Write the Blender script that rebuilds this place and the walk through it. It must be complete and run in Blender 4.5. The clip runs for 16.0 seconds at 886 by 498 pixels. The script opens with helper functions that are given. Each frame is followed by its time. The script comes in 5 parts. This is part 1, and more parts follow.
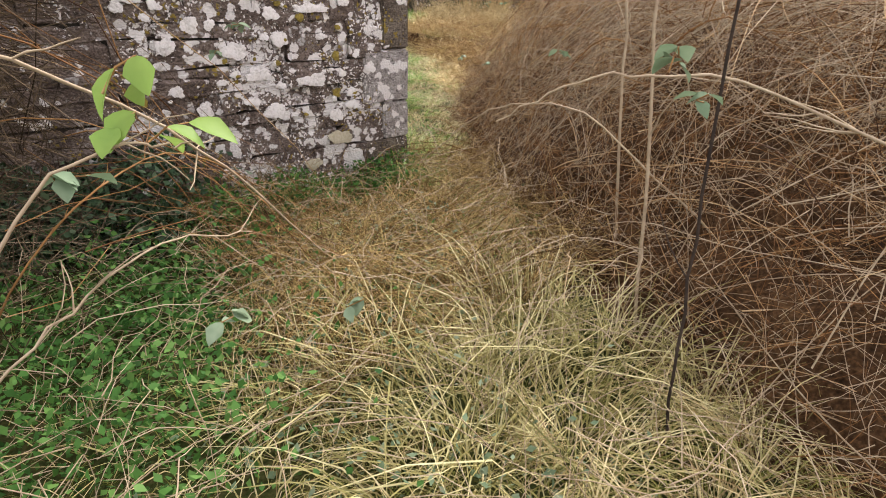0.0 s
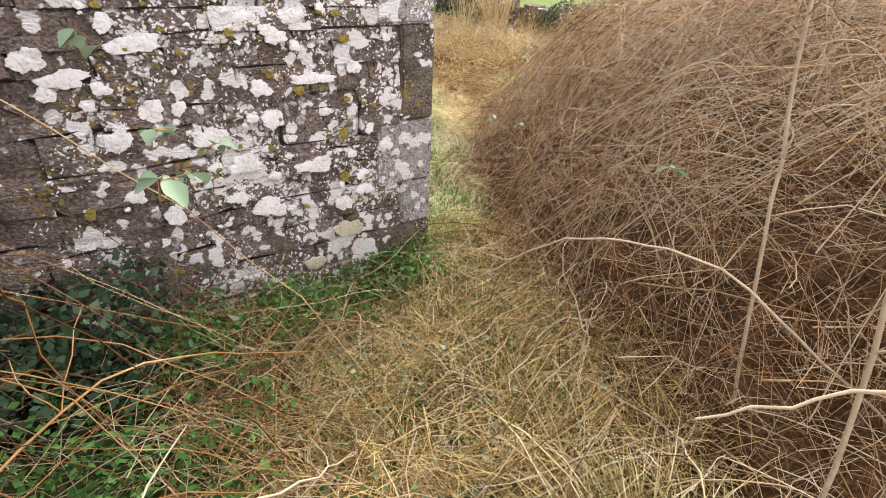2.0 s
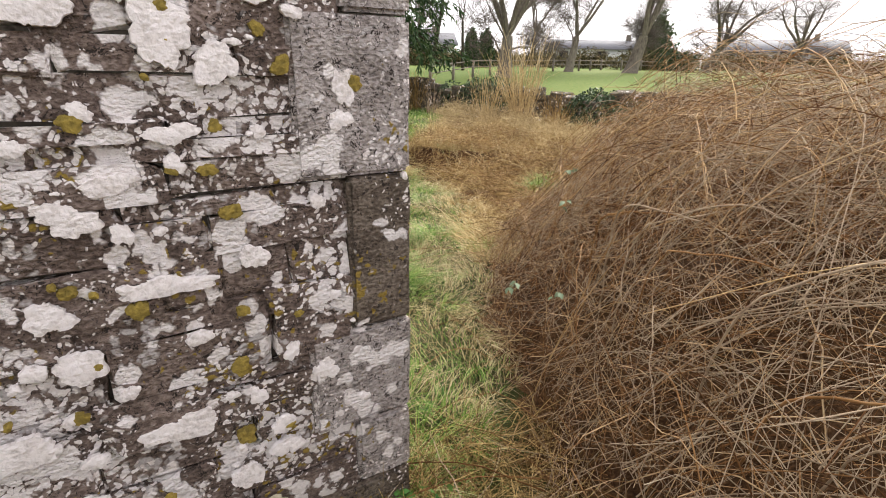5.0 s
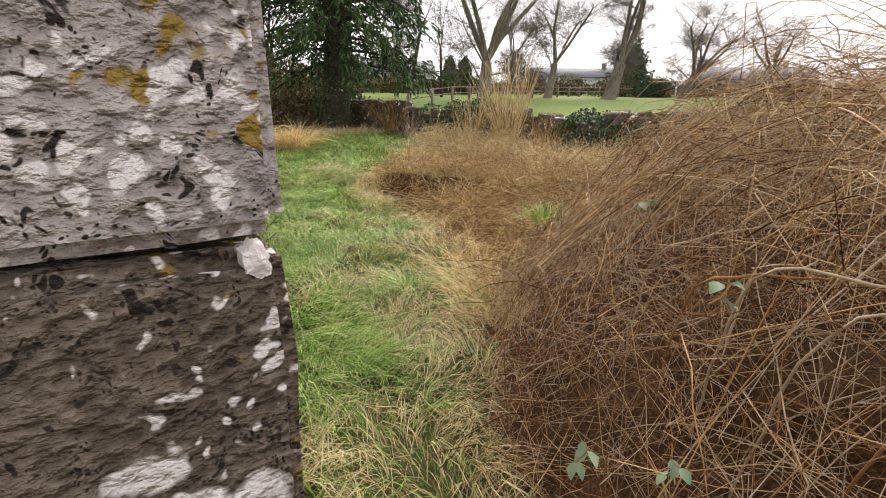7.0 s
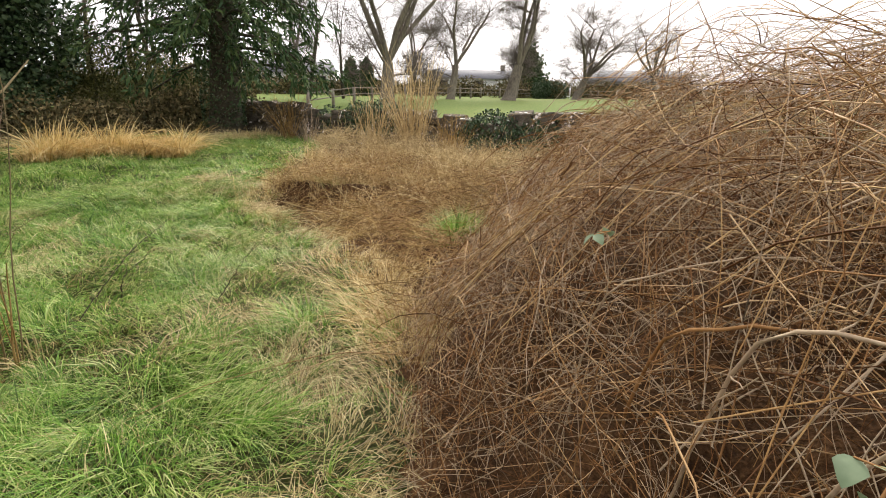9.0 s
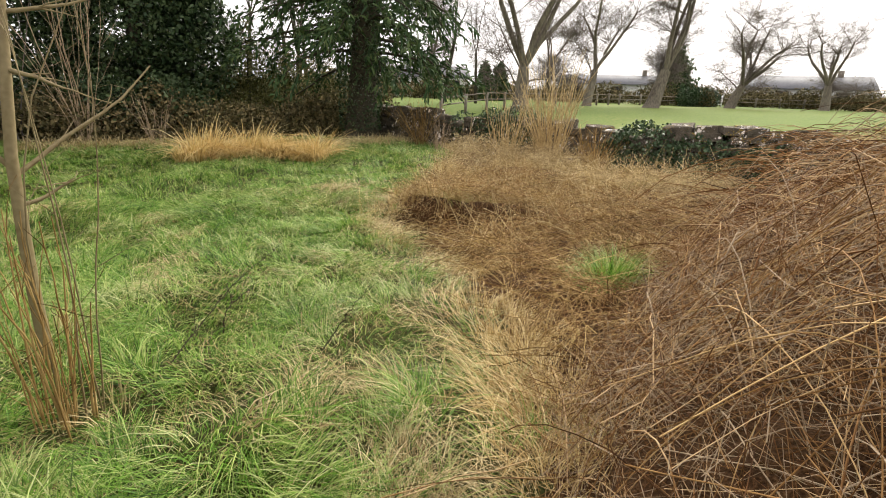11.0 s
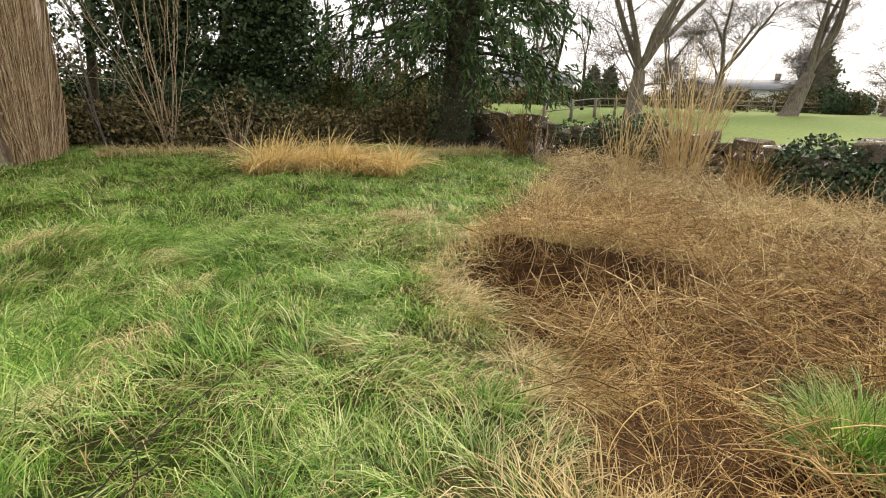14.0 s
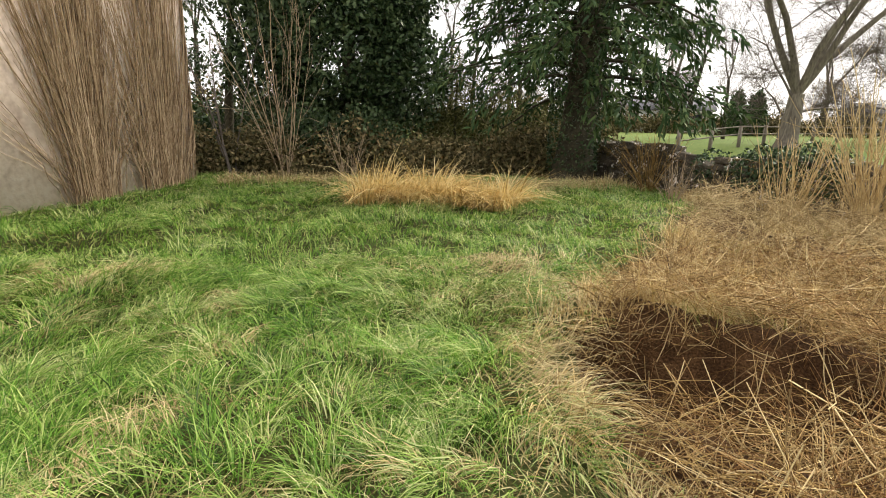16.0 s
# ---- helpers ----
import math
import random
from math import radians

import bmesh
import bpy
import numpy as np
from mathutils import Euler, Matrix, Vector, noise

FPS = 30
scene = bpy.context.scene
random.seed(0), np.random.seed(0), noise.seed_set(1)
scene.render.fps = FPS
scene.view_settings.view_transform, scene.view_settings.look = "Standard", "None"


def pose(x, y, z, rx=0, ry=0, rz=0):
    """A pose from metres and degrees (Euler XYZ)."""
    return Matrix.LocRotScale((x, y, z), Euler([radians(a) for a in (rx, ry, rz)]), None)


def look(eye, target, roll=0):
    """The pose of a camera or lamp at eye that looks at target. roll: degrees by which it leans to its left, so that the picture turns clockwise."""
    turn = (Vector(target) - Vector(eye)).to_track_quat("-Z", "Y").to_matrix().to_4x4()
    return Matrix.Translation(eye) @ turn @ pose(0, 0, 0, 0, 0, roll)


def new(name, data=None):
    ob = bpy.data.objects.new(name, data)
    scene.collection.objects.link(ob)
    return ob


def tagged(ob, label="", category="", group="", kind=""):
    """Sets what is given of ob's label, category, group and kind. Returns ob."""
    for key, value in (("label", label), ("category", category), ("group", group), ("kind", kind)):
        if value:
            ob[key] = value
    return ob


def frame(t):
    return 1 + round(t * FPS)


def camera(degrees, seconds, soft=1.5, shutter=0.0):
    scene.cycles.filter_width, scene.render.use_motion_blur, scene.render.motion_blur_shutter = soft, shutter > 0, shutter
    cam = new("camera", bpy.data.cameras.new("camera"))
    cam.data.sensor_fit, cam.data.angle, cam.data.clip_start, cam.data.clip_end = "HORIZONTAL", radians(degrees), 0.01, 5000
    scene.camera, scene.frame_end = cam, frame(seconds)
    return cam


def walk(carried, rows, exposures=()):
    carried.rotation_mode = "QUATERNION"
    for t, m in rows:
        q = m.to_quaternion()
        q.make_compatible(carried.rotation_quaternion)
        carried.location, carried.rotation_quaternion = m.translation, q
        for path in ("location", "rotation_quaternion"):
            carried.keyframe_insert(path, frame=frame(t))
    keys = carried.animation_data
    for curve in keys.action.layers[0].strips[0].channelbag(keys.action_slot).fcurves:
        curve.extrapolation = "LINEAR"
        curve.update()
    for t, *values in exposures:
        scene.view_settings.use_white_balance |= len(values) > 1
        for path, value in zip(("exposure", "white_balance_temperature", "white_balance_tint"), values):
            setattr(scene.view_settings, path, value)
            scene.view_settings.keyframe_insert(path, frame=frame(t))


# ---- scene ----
cam = camera(80.6, 16.0, soft=1.0)
PATH = [
    (0, (-1.925, -3.32, 1.395), (-0.929, -1.873, 0.44), 2.2),
    (0.5, (-1.852, -3.292, 1.454), (-0.844, -1.885, 0.452), 1.8),
    (1, (-1.7, -3.151, 1.523), (-0.708, -1.729, 0.527), 1.1),
    (1.5, (-1.643, -2.883, 1.588), (-0.638, -1.458, 0.607), 1.6),
    (2, (-1.646, -2.398, 1.617), (-0.602, -0.981, 0.668), 2.6),
    (2.5, (-1.555, -2.208, 1.76), (-0.552, -0.732, 0.857), 1.6),
    (3, (-1.407, -2.171, 1.818), (-0.412, -0.657, 0.97), 1.5),
    (3.5, (-1.181, -1.993, 1.762), (-0.173, -0.452, 0.981), 1.6),
    (4, (-1.014, -1.795, 1.722), (0.001, -0.238, 0.985), 1.6),
    (4.2, (-0.982, -1.743, 1.732), (0.03, -0.182, 0.997), 1.6),
    (6.5, (-0.179, -0.465, 1.505), (0.862, 1.129, 0.893), 1.2),
    (7, (-0.106, -0.341, 1.459), (0.985, 1.223, 0.856), 1.1),
    (7.5, (-0.062, -0.217, 1.437), (1.15, 1.257, 0.837), 1.3),
    (8, (0.067, -0.128, 1.411), (1.403, 1.237, 0.817), 1.3),
    (8.2, (0.086, -0.1, 1.411), (1.457, 1.23, 0.818), 1.2),
    (10.3, (0.509, 0.43, 1.49), (1.693, 1.931, 0.902), 1.8),
    (10.5, (0.527, 0.518, 1.49), (1.661, 2.057, 0.902), 1.9),
    (11, (0.65, 0.787, 1.473), (1.649, 2.417, 0.885), 1.8),
    (11.5, (0.743, 1.014, 1.472), (1.615, 2.717, 0.889), 1.6),
    (12, (0.872, 1.376, 1.419), (1.662, 3.117, 0.833), 1.6),
    (12.5, (1.069, 1.665, 1.383), (1.853, 3.411, 0.801), 1.7),
    (13, (1.291, 1.914, 1.424), (2.07, 3.661, 0.842), 1.7),
    (13.5, (1.378, 2.07, 1.416), (2.122, 3.834, 0.836), 1.7),
    (14, (1.531, 2.318, 1.432), (2.208, 4.109, 0.854), 1.7),
    (14.5, (1.681, 2.539, 1.438), (2.286, 4.355, 0.859), 1.6),
    (15, (1.772, 2.734, 1.442), (2.26, 4.587, 0.867), 1.7),
    (15.5, (1.89, 3.04, 1.41), (2.241, 4.927, 0.848), 1.4),
    (16, (1.949, 3.175, 1.385), (2.202, 5.099, 0.899), 1.2),
]
walk(cam, [(t, look(eye, target, roll)) for t, eye, target, roll in PATH],
     [(0, 1.45, 6500, 9), (1.5, 1.85, 6350, 9), (3, 1.82, 6350, 9), (4, 1.6, 6450, 9), (6.8, 1.12, 6650, 9), (10.5, 1.16, 6850, 7), (13, 1.16, 6950, 6), (16, 1.2, 6950, 5)])

# ---- light ----
world = bpy.data.worlds.new("overcast_sky")
scene.world = world
world.use_nodes = True
wn = world.node_tree.nodes
wl = world.node_tree.links
sky = wn.new("ShaderNodeTexSky")
sky.sky_type, sky.sun_disc = "NISHITA", False
sky.sun_elevation, sky.sun_rotation = radians(38), radians(60)
sky.dust_density, sky.air_density = 4.0, 0.6
veil = wn.new("ShaderNodeMixRGB")
veil.inputs[0].default_value = 0.88
veil.inputs[2].default_value = (7.4, 7.2, 7.6, 1)
wl.new(sky.outputs[0], veil.inputs[1])
wl.new(veil.outputs[0], wn["Background"].inputs[0])
wn["Background"].inputs[1].default_value = 0.1

sun = new("sun", bpy.data.lights.new("sun", "SUN"))
sun.data.energy, sun.data.angle, sun.data.color = 2.3, radians(35), (1.0, 0.95, 0.88)
sun.matrix_world = look((60, 34, 55), (0, 0, 0))

# ---- materials ----
def material(name, tones, rough=0.85, grain=30.0, stain=2.0, bump=0.3, vary=0.0, through_light=0.0, stretch=None, gloss=0.12):
    """Noise-mixed tones at two scales, with bump; vary: spread of value between islands."""
    m = bpy.data.materials.new(name)
    m.use_nodes = True
    n, l = m.node_tree.nodes, m.node_tree.links
    b = n["Principled BSDF"]
    b.inputs["Roughness"].default_value = rough
    b.inputs["Specular IOR Level"].default_value = gloss
    geo = n.new("ShaderNodeNewGeometry")
    src = geo.outputs["Position"]
    if stretch:
        mp = n.new("ShaderNodeMapping")
        mp.inputs["Scale"].default_value = stretch
        l.new(src, mp.inputs[0])
        src = mp.outputs[0]
    def noise_at(scale, detail=4):
        t = n.new("ShaderNodeTexNoise")
        t.inputs["Scale"].default_value, t.inputs["Detail"].default_value = scale, detail
        l.new(src, t.inputs["Vector"])
        return t.outputs[0]
    fine, coarse = noise_at(grain), noise_at(stain, 3)
    mix = n.new("ShaderNodeMath")
    mix.operation = "MULTIPLY_ADD"
    l.new(fine, mix.inputs[0])
    mix.inputs[1].default_value = 0.6
    half = n.new("ShaderNodeMath")
    half.operation = "MULTIPLY"
    half.inputs[1].default_value = 0.45
    l.new(coarse, half.inputs[0])
    l.new(half.outputs[0], mix.inputs[2])
    fac = mix.outputs[0]
    if vary:
        isl = n.new("ShaderNodeMath")
        isl.operation = "MULTIPLY_ADD"
        l.new(geo.outputs["Random Per Island"], isl.inputs[0])
        isl.inputs[1].default_value = vary
        sub = n.new("ShaderNodeMath")
        sub.operation = "SUBTRACT"
        l.new(fac, sub.inputs[0])
        sub.inputs[1].default_value = vary / 2
        l.new(sub.outputs[0], isl.inputs[2])
        fac = isl.outputs[0]
    ramp = n.new("ShaderNodeValToRGB")
    cr = ramp.color_ramp
    lo, hi = (0.05, 0.95) if vary else (0.3, 0.72)
    while len(cr.elements) < len(tones):
        cr.elements.new(0.5)
    for i, tone in enumerate(tones):
        cr.elements[i].position = lo + (hi - lo) * i / (len(tones) - 1)
        cr.elements[i].color = (*tone, 1)
    l.new(fac, ramp.inputs[0])
    l.new(ramp.outputs[0], b.inputs["Base Color"])
    if bump:
        bp = n.new("ShaderNodeBump")
        bp.inputs["Strength"].default_value, bp.inputs["Distance"].default_value = bump, 0.02
        l.new(fine, bp.inputs["Height"])
        l.new(bp.outputs[0], b.inputs["Normal"])
    if through_light:
        tr = n.new("ShaderNodeBsdfTranslucent")
        l.new(ramp.outputs[0], tr.inputs[0])
        ms = n.new("ShaderNodeMixShader")
        ms.inputs[0].default_value = through_light
        l.new(b.outputs[0], ms.inputs[1])
        l.new(tr.outputs[0], ms.inputs[2])
        l.new(ms.outputs[0], n["Material Output"].inputs[0])
    return m


def lichen_stone(name, tones, white=0.57, yellow=0.64, white_tone=(0.82, 0.76, 0.73)):
    """Rough stone with white crusts and mustard lichen, thinned towards low x to stand for shade."""
    m = material(name, tones, 0.92, 70, 5.0, 1.0, stretch=(1, 1, 1.5))
    n, l = m.node_tree.nodes, m.node_tree.links
    b = n["Principled BSDF"]
    base = b.inputs["Base Color"].links[0].from_socket
    geo = n.new("ShaderNodeNewGeometry")
    warp = n.new("ShaderNodeTexNoise")
    warp.inputs["Scale"].default_value, warp.inputs["Detail"].default_value = 22, 3
    l.new(geo.outputs["Position"], warp.inputs["Vector"])
    bend = n.new("ShaderNodeMixRGB")
    bend.blend_type, bend.inputs[0].default_value = "LINEAR_LIGHT", 0.035
    l.new(geo.outputs["Position"], bend.inputs[1])
    l.new(warp.outputs[1], bend.inputs[2])
    sep = n.new("ShaderNodeSeparateXYZ")
    # shade at the wall's left end, put into the colour by thinning the crusts
    shade_fade = n.new("ShaderNodeMapRange")
    shade_fade.inputs["From Min"].default_value, shade_fade.inputs["From Max"].default_value = -2.3, -1.3
    shade_fade.inputs["To Min"].default_value, shade_fade.inputs["To Max"].default_value = -0.14, 0.0
    def layer(base, scale, where, at, sharp, tone, seed, cell=0.6):
        off = n.new("ShaderNodeVectorMath")
        off.inputs[1].default_value = (seed, seed * 2.1, seed * 0.7)
        l.new(bend.outputs[0], off.inputs[0])
        vo = n.new("ShaderNodeTexVoronoi")
        vo.inputs["Scale"].default_value = scale
        l.new(off.outputs[0], vo.inputs["Vector"])
        ns = n.new("ShaderNodeTexNoise")
        ns.inputs["Scale"].default_value, ns.inputs["Detail"].default_value = where, 2
        l.new(off.outputs[0], ns.inputs["Vector"])
        su = n.new("ShaderNodeMath")
        su.operation = "MULTIPLY_ADD"
        l.new(vo.outputs["Distance"], su.inputs[0])
        su.inputs[1].default_value = -cell
        l.new(ns.outputs[0], su.inputs[2])
        rm = n.new("ShaderNodeValToRGB")
        l.new(geo.outputs["Position"], sep.inputs[0])
        l.new(sep.outputs[0], shade_fade.inputs[0])
        thin = n.new("ShaderNodeMath")
        l.new(su.outputs[0], thin.inputs[0])
        l.new(shade_fade.outputs[0], thin.inputs[1])
        rm.color_ramp.elements[0].position, rm.color_ramp.elements[1].position = at, at + sharp
        l.new(thin.outputs[0], rm.inputs[0])
        mx = n.new("ShaderNodeMixRGB")
        l.new(rm.outputs[0], mx.inputs[0])
        l.new(base, mx.inputs[1])
        mx.inputs[2].default_value = (*tone, 1)
        return mx.outputs[0]
    c = layer(base, 170, 40.0, 0.37, 0.08, (0.04, 0.032, 0.028), 9.4, 0.5)
    c = layer(c, 30, 3.2, yellow - 0.25, 0.06, (0.30, 0.21, 0.05), 3.1)
    c = layer(c, 26, 5.0, white - 0.25, 0.1, (0.48, 0.44, 0.42), 7.7)
    c = layer(c, 13, 4.0, white - 0.27, 0.035, white_tone, 1.3, 0.5)
    c = layer(c, 48, 3.0, white - 0.22, 0.05, white_tone, 5.9, 0.5)
    l.new(c, b.inputs["Base Color"])
    return m


STONE = lichen_stone("lichened_rubble", [(0.035, 0.026, 0.022), (0.16, 0.118, 0.098), (0.36, 0.285, 0.245)], 0.585)
QUOIN = lichen_stone("pitted_quoin", [(0.05, 0.04, 0.035), (0.36, 0.315, 0.29), (0.62, 0.56, 0.53)], 0.64, 0.70)
DAMPQUOIN = lichen_stone("damp_quoin", [(0.03, 0.022, 0.018), (0.14, 0.11, 0.085), (0.32, 0.265, 0.215)], 0.72, 0.64)
MORTAR = material("dark_joint", [(0.02, 0.017, 0.014), (0.06, 0.05, 0.04)], 0.95, 60, 4)
LICHEN = material("white_lichen", [(0.5, 0.44, 0.40), (0.82, 0.76, 0.73), (0.9, 0.84, 0.82)], 0.95, 90, 14, 0.5)
PALE_LICHEN = material("cream_lichen", [(0.42, 0.36, 0.24), (0.62, 0.55, 0.42)], 0.95, 60, 12, 0.5)
MUSTARD = material("mustard_lichen", [(0.12, 0.09, 0.025), (0.27, 0.2, 0.05), (0.42, 0.31, 0.07)], 0.95, 90, 14, 0.6)
DRYSTONE = lichen_stone("field_stone", [(0.03, 0.026, 0.02), (0.10, 0.085, 0.065), (0.19, 0.165, 0.13)], 0.70)
SOIL = material("grassy_soil", [(0.015, 0.016, 0.005), (0.035, 0.042, 0.011), (0.085, 0.07, 0.027)], 0.95, 40, 0.8, 0.8)
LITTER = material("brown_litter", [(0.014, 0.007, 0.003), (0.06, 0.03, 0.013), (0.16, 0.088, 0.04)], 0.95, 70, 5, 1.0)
GREEN = material("green_grass", [(0.024, 0.066, 0.007), (0.10, 0.235, 0.02), (0.205, 0.375, 0.05), (0.5, 0.57, 0.2)], 0.5, 3, 1.2, 0, 0.9, 0.35, gloss=0.3)
SAGE = material("blue_green_grass", [(0.04, 0.08, 0.012), (0.17, 0.26, 0.055), (0.36, 0.44, 0.14), (0.62, 0.64, 0.32)], 0.45, 3, 1.2, 0, 0.9, 0.35, gloss=0.35)
DRY = material("dry_grass", [(0.17, 0.11, 0.04), (0.48, 0.37, 0.17), (0.76, 0.65, 0.38)], 0.6, 3, 1.2, 0, 0.9, 0.25, gloss=0.35)
SALLOW = material("yellow_green_grass", [(0.07, 0.09, 0.015), (0.30, 0.29, 0.08), (0.68, 0.60, 0.30)], 0.7, 3, 1.5, 0, 0.8, 0.3)
STRAW = material("golden_straw", [(0.40, 0.27, 0.09), (0.80, 0.61, 0.26), (0.96, 0.83, 0.48)], 0.8, 6, 2, 0, 0.9, 0.45)
GOLD = material("tawny_straw", [(0.20, 0.12, 0.04), (0.52, 0.37, 0.15), (0.80, 0.66, 0.36)], 0.7, 4, 2, 0, 0.9, 0.3, gloss=0.25)
PALESTRAW = material("yellow_straw", [(0.10, 0.095, 0.025), (0.40, 0.35, 0.13), (0.76, 0.68, 0.38)], 0.6, 6, 2, 0, 0.9, 0.35, gloss=0.3)
CANE = material("bramble_cane", [(0.04, 0.015, 0.005), (0.155, 0.07, 0.023), (0.31, 0.165, 0.066), (0.62, 0.45, 0.26)], 0.7, 8, 2, 0, 0.9)
TANGLE = material("dead_tangle", [(0.045, 0.022, 0.008), (0.24, 0.145, 0.052), (0.68, 0.50, 0.22)], 0.8, 8, 2, 0, 0.8)
GOLDCANE = material("tawny_cane", [(0.10, 0.045, 0.014), (0.32, 0.18, 0.07), (0.62, 0.44, 0.22)], 0.7, 8, 2, 0, 0.9)
# bramble cane again, with the shade beside the wall put into its tones
SHADECANE = material("shaded_cane", [(0.02, 0.012, 0.006), (0.075, 0.05, 0.03), (0.17, 0.12, 0.075)], 0.8, 8, 2, 0, 0.9)
PALESTEM = material("pale_stem", [(0.19, 0.13, 0.08), (0.37, 0.28, 0.19), (0.56, 0.46, 0.32)], 0.75, 40, 6, 0.2, 0.4)
DARKTWIG = material("dark_twig", [(0.02, 0.015, 0.013), (0.07, 0.05, 0.04)], 0.8, 40, 6, 0.2)
BARK = material("grey_bark", [(0.05, 0.042, 0.035), (0.16, 0.135, 0.11), (0.27, 0.24, 0.19)], 0.9, 14, 1.5, 0.9, stretch=(1, 1, 0.25))
TWIGS = material("bare_twigs", [(0.075, 0.06, 0.052), (0.20, 0.168, 0.147)], 0.9, 5, 1, 0, 0.5)
DARKBARK = material("ivied_bark", [(0.012, 0.012, 0.008), (0.05, 0.045, 0.03), (0.1, 0.085, 0.06)], 0.9, 14, 2, 1.0)
SAPBARK = material("olive_bark", [(0.16, 0.12, 0.06), (0.28, 0.23, 0.13)], 0.6, 30, 5, 0.2)
LEAF = material("bramble_leaf", [(0.09, 0.14, 0.08), (0.18, 0.25, 0.15), (0.34, 0.40, 0.28)], 0.5, 25, 6, 0.15, 0.5, 0.25)
LIME = material("young_leaf", [(0.14, 0.25, 0.05), (0.32, 0.44, 0.11)], 0.45, 25, 6, 0.1, 0.4, 0.35)
WEED = material("weed_leaf", [(0.025, 0.075, 0.018), (0.07, 0.17, 0.035), (0.15, 0.27, 0.07)], 0.55, 12, 3, 0, 0.7, 0.25)
LAUREL = material("laurel_leaf", [(0.014, 0.03, 0.013), (0.045, 0.075, 0.032), (0.11, 0.15, 0.07)], 0.35, 4, 0.8, 0, 0.8)
NEEDLE = material("conifer_needle", [(0.018, 0.04, 0.016), (0.045, 0.085, 0.03), (0.10, 0.14, 0.05)], 0.6, 4, 0.8, 0, 0.8)
UNDER = material("brown_undergrowth", [(0.035, 0.033, 0.016), (0.12, 0.105, 0.048), (0.30, 0.235, 0.12)], 0.8, 4, 0.8, 0, 0.8)
IVY = material("ivy_leaf", [(0.015, 0.035, 0.015), (0.05, 0.085, 0.04), (0.12, 0.16, 0.09)], 0.35, 6, 2, 0, 0.8)
RENDER = material("stained_render", [(0.5, 0.38, 0.31), (0.74, 0.61, 0.53), (0.82, 0.72, 0.66)], 0.9, 12, 0.9, 0.4)
DEADIVY = material("dead_ivy_stem", [(0.12, 0.075, 0.04), (0.34, 0.24, 0.145), (0.56, 0.43, 0.29)], 0.9, 9, 1.5, 0, 0.7)
FIELD = material("field_grass", [(0.07, 0.11, 0.02), (0.12, 0.17, 0.035), (0.19, 0.20, 0.06)], 0.9, 6, 0.05, 0.3)
WHITEWALL = material("white_render", [(0.55, 0.55, 0.55), (0.7, 0.7, 0.7)], 0.8, 4, 0.4, 0)
SLATE = material("grey_roof", [(0.12, 0.12, 0.13), (0.22, 0.22, 0.24)], 0.7, 5, 0.5, 0)
GLASS = material("dark_pane", [(0.02, 0.02, 0.025), (0.04, 0.04, 0.05)], 0.1, 3, 1, 0)
POST = material("weathered_post", [(0.12, 0.10, 0.08), (0.3, 0.26, 0.22)], 0.9, 20, 3, 0.3)

# ---- helpers of this scene ----
rng = np.random.default_rng(7)


def lattice(x, y, seed=0):
    """Smooth value noise in 0..1 over the plan."""
    x, y = np.asarray(x, float), np.asarray(y, float)
    xi, yi = np.floor(x), np.floor(y)
    fx, fy = x - xi, y - yi
    fx, fy = fx * fx * (3 - 2 * fx), fy * fy * (3 - 2 * fy)
    def h(a, b):
        v = np.sin(a * 127.1 + b * 311.7 + seed * 74.7) * 43758.5453
        return v - np.floor(v)
    return (h(xi, yi) * (1 - fx) + h(xi + 1, yi) * fx) * (1 - fy) + (h(xi, yi + 1) * (1 - fx) + h(xi + 1, yi + 1) * fx) * fy


def edge_x(y):
    """The line between the grass and the brambles: x for each y."""
    return np.interp(y, [-7, -4, -2.7, -1.8, -0.4, 0.35, 1.3, 1.7, 2.35, 3.3, 4.3, 5.15, 6.6, 8, 11, 13.5],
                     [-1.6, -0.75, -0.35, -0.1, 0.4, 0.9, 1.3, 1.7, 2.2, 2.65, 2.85, 3.0, 3.4, 4.7, 7.0, 8.2])


def step01(v):
    v = np.clip(v, 0, 1)
    return v * v * (3 - 2 * v)


def pit_axes(x, y):
    """Places along and across the sunken hollow, from its middle."""
    return (x - 3.85) * 0.78 - (y - 5.55) * 0.62, (x - 3.85) * 0.62 + (y - 5.55) * 0.78


def ground_z(x, y):
    x, y = np.asarray(x, float), np.asarray(y, float)
    near = np.exp(-((x - 2) ** 2 + (y - 4) ** 2) / 300)
    z = near * (0.15 * (lattice(x * 1.9, y * 1.9, 1) - 0.5) + 0.07 * (lattice(x * 4.3, y * 4.3, 2) - 0.5) + 0.12 * (lattice(x * 0.5, y * 0.5, 3) - 0.5))
    u, v = pit_axes(x, y)
    z = z - 0.75 * np.exp(-(u / 0.85) ** 4 - (v / 0.42) ** 4) + 0.2 * np.exp(-(u / 1.0) ** 2 - ((v - 0.62) / 0.26) ** 2)
    return z + 0.5 * step01((np.hypot(x - 2, y - 4) - 14) / 25) * step01((x - 5) / 8)


def thicket(x, y):
    """Height of the tall bramble mass over the plan."""
    d = x - edge_x(y)
    e = (1.86 + 0.46 * (x - 1.2) - y) * 0.9
    r = np.minimum(d, e)
    top = 1.75 + 0.5 * (lattice(x * 0.9, y * 0.9, 5) - 0.5) + 0.3 * (lattice(x * 2.2, y * 2.2, 6) - 0.5)
    top = top * (1 - 0.3 * step01((y - 0.4) / 1.6))
    return np.where(r > 0, top * np.power(np.clip(r / 1.15, 0, 1), 0.62), 0)


